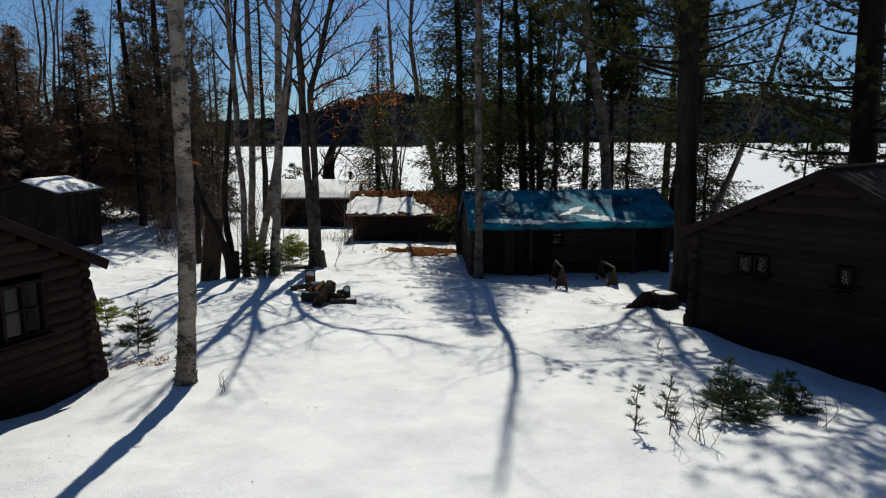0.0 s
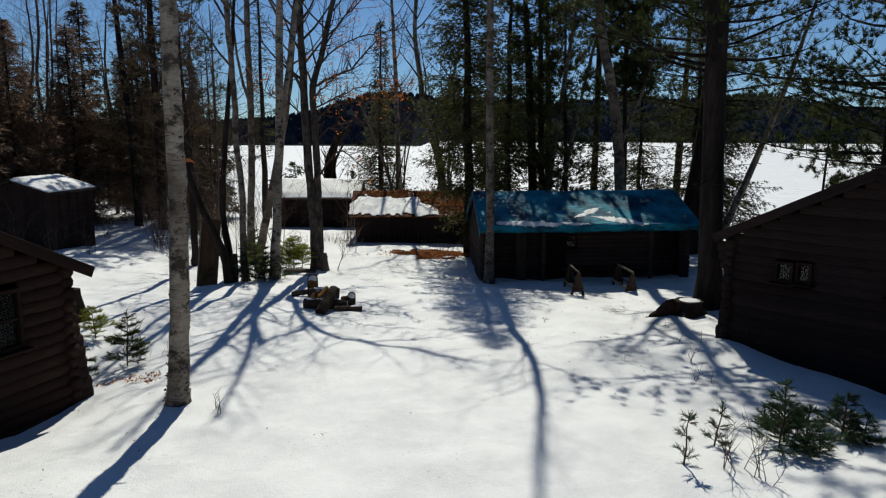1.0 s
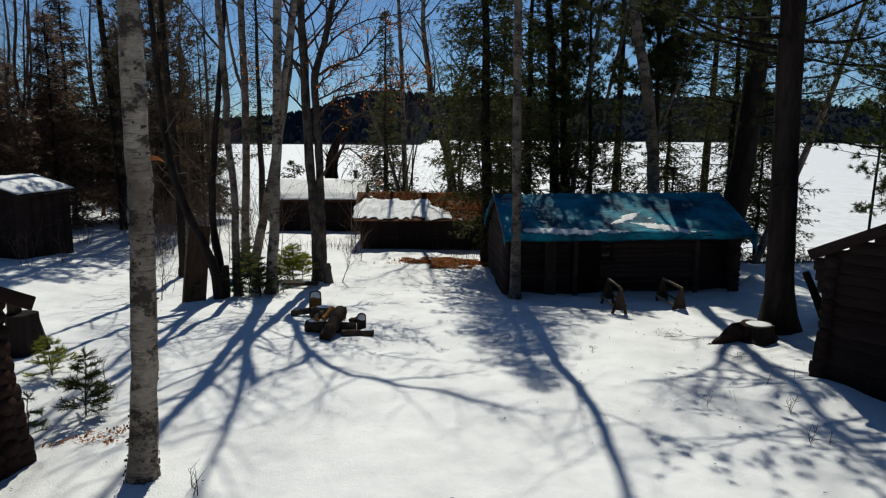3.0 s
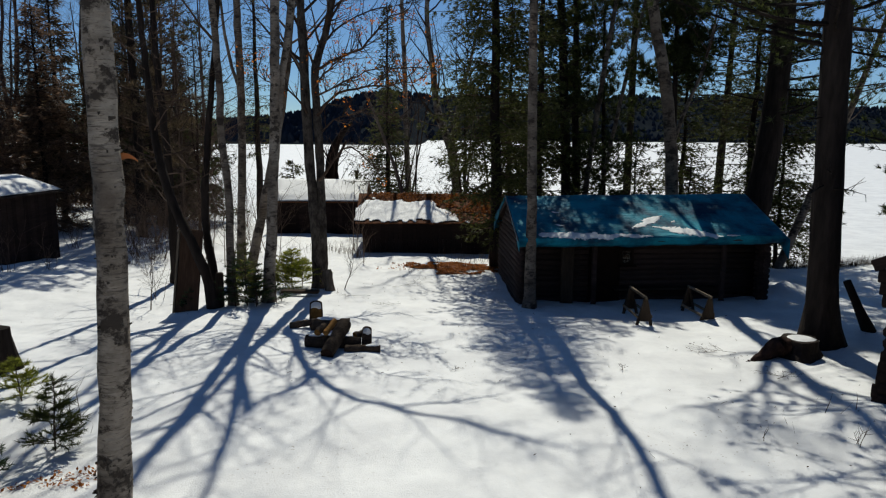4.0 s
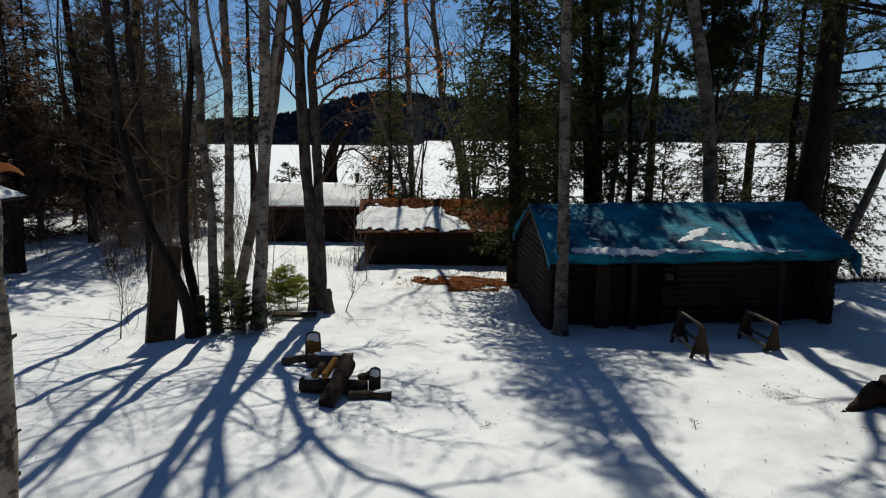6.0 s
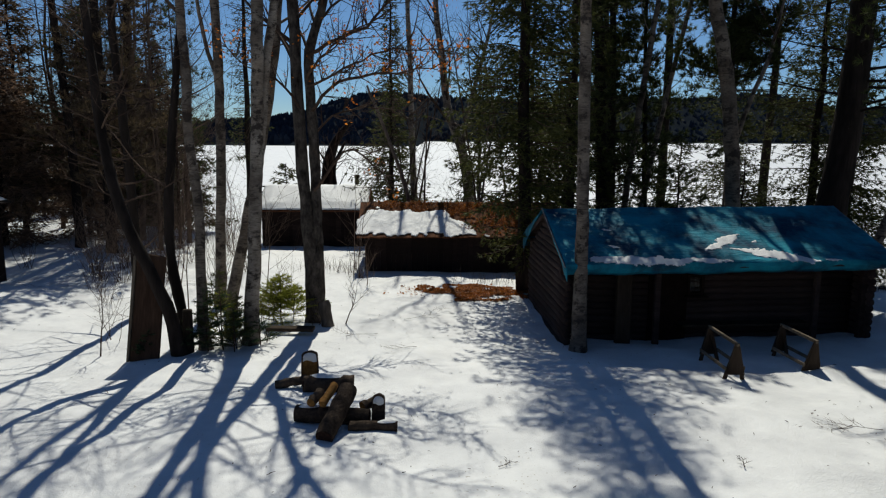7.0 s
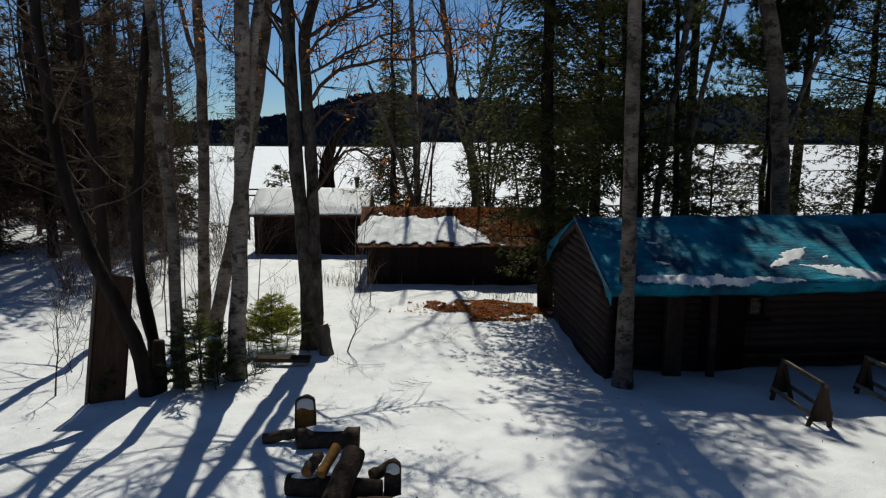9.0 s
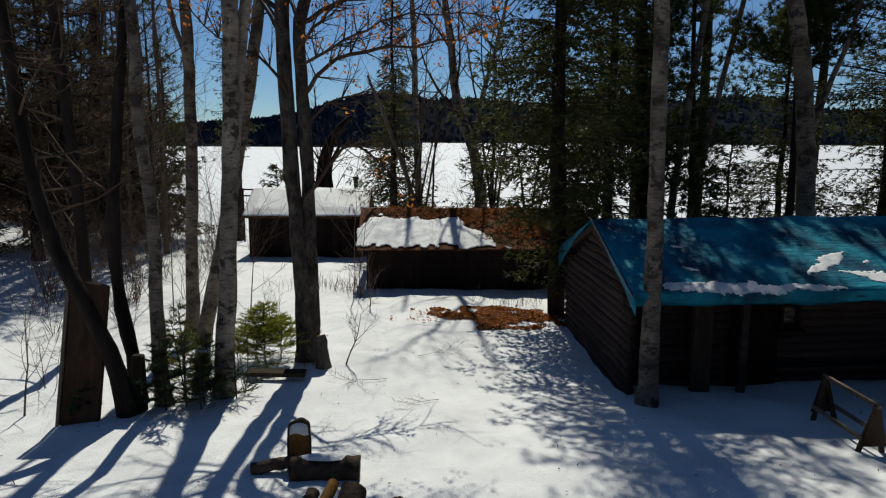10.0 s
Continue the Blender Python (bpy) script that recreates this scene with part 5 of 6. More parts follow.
def hill_h(x, y):
    f = foot(x * 560 / max(y, 300.0) if x < 0 else x)
    k = sm(f + 25, 770, y)
    crest = float(np.interp(x * 760 / y, CREST_X, CREST_Z))
    return -2.5 + sm(f - 6, f + 8, y) * 1.2 + k * (crest + 4 * noise.noise((x * 0.012, 0, 6))) + 1.5 * noise.noise((x * 0.02, y * 0.02, 3)) * k


hxs, hys = np.arange(-900, 901, 15), np.arange(300, 830, 14)
hv = [(x, y, hill_h(x, y)) for y in hys for x in hxs]
hn = len(hxs)
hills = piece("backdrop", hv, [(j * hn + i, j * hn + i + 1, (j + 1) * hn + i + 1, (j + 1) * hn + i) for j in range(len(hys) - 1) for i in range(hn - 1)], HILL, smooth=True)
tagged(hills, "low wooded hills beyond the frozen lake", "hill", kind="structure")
rng = random.Random(8)
V, Fc = [], []
for k in range(9500):
    y = 312 + 470 * rng.random()
    x = rng.uniform(-0.75, 0.75) * y
    if y < foot(x * 560 / y if x < 0 else x) + 6:
        continue
    z = hill_h(x, y)
    h, w = rng.uniform(2.5, 5), rng.uniform(1.6, 2.8)
    o = len(V)
    for lv, (zz, ww) in enumerate(((-1, w), (h * 0.45, w * 0.75))):
        V += [Vector((x + ww * math.cos(a), y + ww * math.sin(a), z + zz)) for a in (0.3, 2.4, 4.5)]
    V.append(Vector((x, y, z + h)))
    for a in range(3):
        b = (a + 1) % 3
        Fc += [(o + a, o + b, o + 3 + b, o + 3 + a), (o + 3 + a, o + 3 + b, o + 6)]
for k in range(170):      # and an unseen wood, added behind the camera to block the sky there
    x, y = rng.uniform(-60, 60), rng.uniform(-45, -14)
    z, h, w = gz(x, y), rng.uniform(9, 17), rng.uniform(1.8, 3.2)
    o = len(V)
    for lv, (zz, ww) in enumerate(((0.3, w), (h * 0.45, w * 0.7))):
        V += [Vector((x + ww * math.cos(a), y + ww * math.sin(a), z + zz)) for a in (0.3, 2.4, 4.5)]
    V.append(Vector((x, y, z + h)))
    for a in range(3):
        b = (a + 1) % 3
        Fc += [(o + a, o + b, o + 3 + b, o + 3 + a), (o + 3 + a, o + 3 + b, o + 6)]
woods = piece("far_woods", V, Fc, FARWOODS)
tagged(woods, "dense haze-blue conifers on the far shore hills, with unseen ones added behind the yard", "woods", kind="stuff")


# ---- things in the yard ----
def log_thing(name, label, a, b, r, seed, bark=LOGBARK, group="", sides=14, face=None):
    """A sawn log from a to b with bark and pale cut faces."""
    rng = random.Random(seed)
    a, b = Vector(a), Vector(b)
    t = thing(name, Matrix.Translation(a), label, "log", group)
    d = b - a
    V, Fc = [], []
    n = 7
    P = [d * (k / (n - 1)) + Vector((rng.uniform(-1, 1), rng.uniform(-1, 1), rng.uniform(-1, 1))) * 0.012 * (0 < k < n - 1) for k in range(n)]
    add_tube(V, Fc, P, [r * rng.uniform(0.94, 1.06) for _ in range(n)], sides, rng, 0.05, cap=False)
    piece("bark", V, Fc, bark, t, smooth=True)
    for e, s in ((P[0], -1), (P[-1], 1)):
        V, Fc = [], []
        u = d.normalized() * s
        add_tube(V, Fc, [e - u * 0.02, e + u * 0.004], [r * 0.93, r * 0.90], sides)
        piece("cut_face", V, Fc, face or CUTWOOD, t, "dark weathered sawn end" if face else "pale sawn wood")
    return t


def snow_cap(c, rx, ry, label, seed=0, thick=0.04):
    """A small pillow of snow lying at c."""
    V, Fc = [], []
    n, mr = 14, 4
    for j in range(mr + 1):
        f = j / mr
        for i in range(n):
            th = 2 * math.pi * i / n
            k = (1 + 0.18 * noise.noise((math.cos(th), math.sin(th), seed))) * f
            V.append((rx * k * math.cos(th), ry * k * math.sin(th), thick * (1 - f ** 2.5)))
    for j in range(mr):
        for i in range(n):
            Fc.append((j * n + i, (j + 1) * n + i, (j + 1) * n + (i + 1) % n, j * n + (i + 1) % n))
    ob = piece("snow_patch", V, Fc, SNOW, None, smooth=True)
    ob.location = c
    return tagged(ob, label, "snow patch")


# the log pile
G = gz(-2.6, 16.45)
log_thing("log", "long dark log lying across the snow in the log pile", (-3.2, 16.65, G + 0.1), (-2.2, 16.5, G + 0.1), 0.115, 1, face=TORN, group="log pile")
log_thing("log", "thick split log leaning over the log pile", (-2.72, 15.95, G + 0.06), (-2.5, 16.75, G + 0.4), 0.125, 2, face=TORN, group="log pile")
log_thing("log", "short log lying in front of the log pile", (-2.45, 16.32, G + 0.05), (-1.82, 16.3, G + 0.05), 0.075, 3, face=TORN, group="log pile")
log_thing("log", "small round billet with an orange cut end", (-2.98, 16.55, G + 0.28), (-2.9, 16.85, G + 0.32), 0.065, 5, group="log pile")
log_thing("log", "small split billet leaning in the log pile", (-2.82, 16.5, G + 0.28), (-2.7, 16.85, G + 0.42), 0.055, 6, bark=CUTWOOD, group="log pile")
log_thing("log", "flat dark slab at the end of the log pile", (-2.3, 16.62, G + 0.2), (-2.1, 16.8, G + 0.22), 0.07, 16, group="log pile")
G2 = gz(-3.1, 18.0)
log_thing("log", "thick log lying in the snow, partly snowed over", (-3.3, 17.85, G2 + 0.1), (-2.55, 17.85, G2 + 0.1), 0.14, 7, face=TORN, group="log pile")
log_thing("log", "thin crooked log end in the snow", (-3.75, 17.95, G2 + 0.06), (-3.28, 17.98, G2 + 0.14), 0.07, 8, face=TORN, group="log pile")


def billet(x, y, z, w, h, seed, label, side=CUTWOOD, yaw=0.0):
    """A short split billet set on end: a flat split face with an arched, snow-dusted top, and bark round the back."""
    rng = random.Random(seed)
    t = thing("log", pose(x, y, z, -9, 0, yaw), label, "log", "log pile")
    arch = [(-w / 2, -0.12), (-w / 2, h * 0.45)]
    arch += [(-w / 2 * math.cos(math.pi * k / 9) * (1 + rng.uniform(-0.05, 0.05)), h * 0.72 + (h * 0.28) * math.sin(math.pi * k / 9) ** 0.6) for k in range(1, 9)]
    arch += [(w / 2, h * 0.45), (w / 2, -0.12)]
    n, d = len(arch), w * 0.75
    V = [(a, 0, c) for a, c in arch] + [(a * 0.97, d * 0.4, c * 0.98) for a, c in arch] + [(a * 0.6, d, c * 0.95) for a, c in arch]
    piece("bark", V, [(j * n + k, j * n + k + 1, (j + 1) * n + k + 1, (j + 1) * n + k) for j in range(2) for k in range(n - 1)] + [tuple(2 * n + k for k in range(n))], LOGBARK, t)
    piece("split_side", [(a * 0.97, 0.006 + rng.uniform(-0.004, 0.004), c * 0.985) for a, c in arch], [tuple(range(n))], side, t, "orange split wood")
    V = [(a, -0.014, c) for a, c in arch] + [(a * 0.86, -0.012, c - 0.03 * (c > 0)) for a, c in arch] + [(a, 0.004, c) for a, c in arch]
    piece("rim", V, [(k, k + 1, n + k + 1, n + k) for k in range(n - 1)] + [(k, k + 1, 2 * n + k + 1, 2 * n + k) for k in range(n - 1)], LOGBARK, t, "dark bark rim")
    top = [(a * 0.82, c - 0.03) for a, c in arch[2:-2]]
    low = [(q * w * 0.4, h * (0.62 + 0.04 * math.sin(3 * q + seed))) for q in (1, 0.5, 0, -0.5, -1)]
    ring = top + low
    m = len(ring)
    cx, cz = 0, h * 0.8
    V = [(a, -0.003, c) for a, c in ring] + [(cx + (a - cx) * 0.8, -0.014, cz + (c - cz) * 0.8) for a, c in ring]
    piece("snow_layer", V, [(k, (k + 1) % m, m + (k + 1) % m, m + k) for k in range(m)] + [tuple(m + k for k in range(m))], SNOW, t, "thin wet snow on the split face", True)
    return t


billet(-3.25, 18.1, G2 + 0.1, 0.27, 0.44, 9, "upright split billet, orange below a snowy top", yaw=4)
billet(-2.08, 16.52, G + 0.02, 0.18, 0.38, 4, "upright dark billet with a snowy top", side=LOGBARK, yaw=-3)
snow_cap((-2.95, 17.87, G2 + 0.225), 0.3, 0.09, "thin snow along the top of a log", 3, 0.045)
snow_cap((-1.95, 16.3, G + 0.118), 0.13, 0.05, "thin snow along the top of a log", 4, 0.03)
snow_cap((-3.02, 16.62, G + 0.205), 0.14, 0.06, "thin snow along the top of a log", 5, 0.035)


def shore_rail():
    """Three low posts and a rail at the edge of the lake."""
    t = thing("rail", pose(-8.9, 38.2, gz(-8.9, 38.2), 0, 0, -4), "thin grey wooden rail on low posts at the shore", "rail")
    for k in range(3):
        part("post", box_bm(0.07, 0.07, 2.6, 0.008, (k * 0.75, 0, 0.9)), PLANK, t)
    for z in (1.9, 2.15):
        part("rail_board", box_bm(1.8, 0.03, 0.06, 0.006, (0.75, -0.055, z)), PLANK, t)


shore_rail()


def board_slab():
    t = thing("board", pose(-6.38, 19.5, gz(-6.38, 19.5), -14, 2.5, 2), "wide weathered brown board standing upright against a tree", "board")
    bm = box_bm(0.5, 0.07, 2.2, 0.02, (0, 0, 0.8))
    for v in bm.verts:      # the top is cut askew
        if v.co.z > 1:
            v.co.z -= 0.3 * (v.co.x + 0.25) ** 2
    part("plank", bm, BOARDWOOD, t)
    part("edge_batten", box_bm(0.05, 0.09, 2.16, 0.008, (-0.28, 0, 0.74)), GREYPLANK, t)


board_slab()
t = thing("post", pose(-5.72, 19.85, gz(-5.7, 19.85)), "short grey split post standing by the birch clump", "post")
part("post_shaft", box_bm(0.16, 0.12, 1.0, 0.02, (0, 0, 0.3)), PLANK, t)
t = thing("plank", pose(-4.15, 21.2, gz(-4.15, 21.2) + 0.12, 4, 0, -3), "old dark plank lying on the snow under the oak", "plank")
part("board", box_bm(0.95, 0.2, 0.07, 0.01), PLANK, t)
log_thing("stump", "short cut billet leaning beside the oak", (-3.45, 21.75, gz(-3.45, 21.75) - 0.1), (-3.58, 21.85, gz(-3.45, 21.75) + 0.5), 0.13, 12, bark=GREYBARK)


def sawhorse(m, label, L=1.12):
    t = thing("sawhorse", m, label, "sawhorse", "sawhorses before the cabin")
    H = 0.64
    # paler wood than the legs: the beam's sunlit top is put into its colour
    part("beam", box_bm(0.045, L, 0.055, 0.006, (0, 0, H)), GREYPLANK, t)
    for e in (-1, 1):
        y = e * (L / 2 - 0.1)
        for s in (-1, 1):
            rm = Matrix.Translation((s * 0.115, y + e * 0.02, H / 2 - 0.14)) @ pose(0, 0, 0, e * -4, -s * 14, 0)
            part("leg", box_bm(0.065, 0.035, H + 0.32, 0.005), PLANK, t).matrix_basis = rm
        # gusset board
        V = [(-0.045, y + e * 0.045, H - 0.03), (0.045, y + e * 0.045, H - 0.03), (0.15, y + e * 0.065, 0.13), (-0.15, y + e * 0.065, 0.13)]
        V += [(a, b + e * 0.022, c) for a, b, c in V]
        piece("gusset", V, [(0, 1, 2, 3), (7, 6, 5, 4), (0, 4, 5, 1), (1, 5, 6, 2), (2, 6, 7, 3), (3, 7, 4, 0)], PLANK, t)
    for s in (-1, 1):
        part("stretcher", box_bm(0.025, L - 0.1, 0.06, 0.005, (s * 0.155, 0, 0.22)), GREYPLANK, t)
    return t


sawhorse(pose(3.66, 18.95, -0.95, 0, 0, 1), "weathered grey wooden sawhorse half sunk in snow")
sawhorse(pose(5.13, 19.28, -1.0, 4, 0, 12), "weathered grey wooden sawhorse with a tilted beam, sunk in snow", 0.9)


def stump(m, r, h, label, seed, snow=True, root=None):
    """A sawn stump with flaring root buttresses."""
    rng = random.Random(seed)
    t = thing("stump", m, label, "tree stump")
    n, V, Fc = 22, [], []
    lob = [rng.uniform(0, 6.28) for _ in range(3)]
    for j, (z, k) in enumerate(((-0.3, 1.6), (0.0, 1.35), (h * 0.35, 1.12), (h * 0.8, 1.0), (h, 0.98))):
        for i in range(n):
            th = 2 * math.pi * i / n
            w = 1 + (0.22 if j < 3 else 0.07) * math.sin(3 * th + lob[0]) + 0.07 * math.sin(5 * th + lob[1]) + rng.uniform(-0.03, 0.03)
            rr = r * k * w
            if root and j < 4:
                rr *= 1 + root[1] * max(0, math.cos(th - radians(root[0]))) ** 10 * (1 - j * 0.27)
            V.append((rr * math.cos(th), rr * math.sin(th), z))
    for j in range(4):
        for i in range(n):
            Fc.append((j * n + i, j * n + (i + 1) % n, (j + 1) * n + (i + 1) % n, (j + 1) * n + i))
    Fc.append(tuple(4 * n + i for i in range(n)))
    piece("bark", V, Fc, PINEBARK, t, smooth=False)
    return t


STX, STY = 5.7, 16.08
STZ = gz(5.5, 15.9)
ST = stump(pose(STX, STY, STZ), 0.31, -0.47 - STZ, "wide dark sawn stump with a torn root and a snowy top", 1, root=(200, 0.6))
rng = random.Random(4)
V, Fc = [], []
P, R = smooth_path([(-0.05, 0.0, 0.08), (-0.3, -0.05, 0.17), (-0.47, -0.1, 0.19), (-0.66, -0.18, 0.1), (-0.88, -0.27, 0.03), (-1.14, -0.37, -0.005)], [0.16, 0.17, 0.165, 0.125, 0.075, 0.006], 0.05)
P = [p + Vector((rng.uniform(-1, 1), rng.uniform(-1, 1), rng.uniform(-1, 1))) * 0.008 for p in P]
add_tube(V, Fc, P, R, 14, rng, 0.07)
for k in range(4):      # splinters along the tear
    p = P[rng.randrange(len(P) // 2, len(P) - 5)]
    d = Vector((-0.9, rng.uniform(-0.5, 0.0), rng.uniform(0.0, 0.25))).normalized()
    add_tube(V, Fc, [p, p + d * 0.14, p + d * rng.uniform(0.2, 0.28)], [0.05, 0.025, 0.004], 5)
piece("torn_root", V, Fc, TORN, ST, "torn dark red-brown root", True)
snow_cap((STX + 0.02, STY, -0.485), 0.28, 0.25, "flat cap of snow on the wide stump", 6, 0.05)
stump(pose(-7.85, 15.0, gz(-7.85, 15.0)), 0.25, 0.74, "tall mossy sawn stump behind the reddish cabin", 2)
t = thing("post", pose(-7.95, 15.0, gz(-7.85, 15.0) + 0.74), "short wooden block on the mossy stump", "post")
part("block", box_bm(0.18, 0.16, 0.2, 0.015, (0, 0, 0.1)), PLANK, t)



deciduous("dead_tree", "short dark leaning dead trunk behind the big pine", [[(8.0, 17.65, gz(8.0, 17.65), 0.11), (7.8, 17.75, -0.35, 0.09), (7.58, 17.85, 0.2, 0.075)]], 95, PINEBARK, TWIG, 0)


# ---- shrubs and seedlings ----
def fir_seedling(x, y, h, seed, label, mat=FIRNEEDLE, r=0.35, dens=1.0, group="young firs", lean=0.0):
    """A young fir or pine: whorls of upswept twigs, each a bottle-brush of thin needles."""
    rng = random.Random(seed)
    t = thing("fir_seedling", pose(x, y, gz(x, y), rng.uniform(-6, 6), lean + rng.uniform(-6, 6), rng.uniform(0, 360)), label, "young fir", group)
    V, Fc, NV, NF = [], [], [], []
    add_tube(V, Fc, [(0, 0, -0.1), (0.01, 0, h * 0.35), (-0.01, 0.01, h * 0.7), (0, 0, h)], [0.012, 0.010, 0.007, 0.003], 5)

    def brush(a, b, n):
        add_tube(V, Fc, [a, a.lerp(b, 0.5) - Vector((0, 0, 0.015)), b], [0.005, 0.004, 0.002], 3, cap=False)
        d = (b - a).normalized()
        for k in range(n):
            needle_fan(NV, NF, a.lerp(b, 0.15 + 0.85 * (k + rng.random()) / n), d, 4, 0.075, 0.0045, rng, 0.8)

    z = h * 0.12
    while z < h * 0.97:
        f = z / h
        for _ in range(rng.choice((4, 5, 6))):
            th = rng.uniform(0, 2 * math.pi)
            L = r * h * (1 - f) ** 0.8 * rng.uniform(0.6, 1.2) + 0.05
            a = Vector((0, 0, z + rng.uniform(-0.03, 0.03)))
            b = a + Vector((math.cos(th) * L, math.sin(th) * L, L * rng.uniform(0.05, 0.45)))
            brush(a, b, int(5 + L * 34 * dens))
            if L > 0.16:
                for sg in (-1, 1):
                    m0 = a.lerp(b, rng.uniform(0.35, 0.7))
                    brush(m0, m0 + Vector((math.cos(th + sg * 0.8), math.sin(th + sg * 0.8), 0.25)) * L * rng.uniform(0.3, 0.5), int(4 + L * 16 * dens))
        z += rng.uniform(0.07, 0.13) / max(0.4, dens)
    for k in range(6):
        needle_fan(NV, NF, Vector((0, 0, h * (0.85 + 0.03 * k))), Vector((0, 0, 1)), 4, 0.075, 0.0045, rng, 0.7)
    piece("stem", V, Fc, TWIG, t)
    tagged(piece("needles", NV, NF, mat, t), kind="stuff")
    return t


def bare_shrub(x, y, h, n, seed, label, mat=TWIG):
    rng = random.Random(seed)
    t = thing("bare_shrub", pose(x, y, gz(x, y)), label, "shrub", "bare shrubs")
    V, Fc = [], []
    for k in range(n):
        d = Vector((rng.uniform(-0.6, 0.6), rng.uniform(-0.6, 0.6), 1))
        grow(V, Fc, Vector((rng.uniform(-0.15, 0.15), rng.uniform(-0.15, 0.15), -0.05)), d, h * rng.uniform(0.6, 1.1), 0.007, rng, 1, kids=5, sides=4, seg=4)
    tagged(piece("stem", V, Fc, mat, t), kind="stuff")
    return t


fir_seedling(-5.4, 12.2, 0.98, 1, "open young pine seedling by the reddish cabin", PINE, r=0.38, dens=1.0)
fir_seedling(-5.85, 11.6, 0.62, 2, "small pine seedling against the log butts", r=0.5, dens=0.65)
fir_seedling(-6.6, 13.6, 0.6, 3, "yellow-green drooping pine seedling by the stump", r=0.7, mat=YOUNG)
fir_seedling(-4.55, 22.2, 1.05, 4, "bright bushy young fir beside the oak", YOUNG, r=0.8, dens=1.0)
fir_seedling(-4.75, 22.35, 0.85, 24, "bright bushy young fir beside the oak", YOUNG, r=1.0, dens=1.0)
fir_seedling(-4.3, 22.35, 0.8, 14, "bright bushy young fir beside the oak", YOUNG, r=1.0, dens=1.0)
fir_seedling(-5.15, 20.0, 1.5, 5, "thin young fir among the birch stems", SPRUCE, r=0.38, dens=0.55)
fir_seedling(-4.95, 20.15, 0.7, 15, "low young fir among the birch stems", SPRUCE, r=0.65, dens=0.55)
fir_seedling(-5.3, 20.35, 1.1, 17, "low young fir among the birch stems", YOUNG, r=0.45, dens=0.8)
fir_seedling(-5.0, 20.6, 0.9, 6, "thin young fir among the birch stems", SPRUCE, r=0.4, dens=0.55)
for k, (x, y, h, r) in enumerate(((-5.38, 19.85, 1.15, 0.42), (-4.92, 19.9, 0.8, 0.6), (-5.25, 20.25, 1.35, 0.36), (-5.7, 20.0, 0.7, 0.55), (-4.55, 20.35, 0.5, 0.7))):
    fir_seedling(x, y, h, 60 + k, "dark young fir crowding the birch stems", FIRNEEDLE, r, 0.5)
fir_seedling(-6.35, 19.55, 0.5, 7, "small fir seedling at the foot of the board", r=0.5)
for k, (x, y, h, r) in enumerate(((4.02, 8.62, 0.78, 0.36), (3.82, 8.35, 0.5, 0.7), (4.05, 8.2, 0.42, 0.85), (4.2, 8.5, 0.5, 0.75), (4.92, 8.9, 0.5, 0.6), (4.72, 8.65, 0.42, 0.75), (5.02, 8.65, 0.36, 0.75), (2.55, 7.95, 0.6, 0.26), (3.11, 8.46, 0.55, 0.26), (5.6, 12.85, 0.4, 0.4))):
    fir_seedling(x, y, h, 20 + k, "dark young fir poking out of the snow" if k < 7 else "thin young fir standing alone in the snow", FIRNEEDLE, r * (0.95 if k < 7 else 1.0), 1.0 if k < 7 else 0.42)
YARD_SHRUBS = ((3.1, 7.9, 0.7, 6), (3.3, 7.6, 0.55, 5), (-3.2, 9.9, 0.32, 3), (4.9, 8.1, 0.5, 4), (-3.75, 22.0, 0.6, 4), (-4.5, 20.6, 1.3, 5), (-7.6, 21.0, 1.2, 4), (-12.2, 22.6, 1.3, 7), (-11.4, 23.2, 0.9, 6), (-13.2, 22.2, 1.6, 5), (4.3, 12.2, 0.3, 3), (4.0, 11.0, 0.25, 3), (-5.6, 13.0, 0.6, 4), (-5.0, 24.6, 1.2, 6), (-8.0, 24.8, 1.0, 7), (-9.0, 24.0, 0.8, 6), (-9.9, 25.2, 0.8, 8))
EDGE_SHRUBS = ((-3.3, 27.6, 1.0, 7), (-3.6, 28.6, 1.4, 6), (-8.6, 26.6, 1.3, 8), (-7.6, 27.4, 1.5, 8), (-6.9, 28.4, 1.6, 9), (-9.4, 27.6, 1.4, 8), (-10.5, 28.2, 2.2, 12), (-9.2, 30.0, 2.4, 12), (-8.2, 31.5, 2.3, 12), (-11.2, 31.5, 2.6, 12), (-9.8, 34.0, 2.6, 12), (-7.4, 33.5, 1.8, 10), (-12.6, 27.0, 2.0, 10), (-10.2, 26.2, 1.2, 12))
for k, (x, y, h, n) in enumerate(YARD_SHRUBS + EDGE_SHRUBS):
    bare_shrub(x, y, h, n, 300 + k, "thin bare brown shrub stems out of the snow", WOODTWIG if y > 22 else TWIG)
rng = random.Random(12)
for k in range(17):      # brush at the foot of the wood
    y = rng.uniform(26, 36.5)
    x = -0.21 * y - 1.6 - 3.6 * rng.random()
    bare_shrub(x, y, rng.uniform(1.2, 2.5), 14, 340 + k, "thin bare brown shrub stems out of the snow", WOODTWIG)


def bare_sapling(x, y, h, lean, seed, label):
    """A thin crooked sapling with long bent side twigs."""
    rng = random.Random(seed)
    t = thing("sapling", pose(x, y, gz(x, y)), label, "sapling", "bare saplings")
    V, Fc = [], []
    grow(V, Fc, Vector((0, 0, -0.1)), Vector((lean, rng.uniform(-0.2, 0.2), 1)), h, 0.016, rng, 2, kids=6, sides=5, seg=6, spread=0.6)
    tagged(piece("stem", V, Fc, WOODTWIG, t), kind="stuff")
    return t


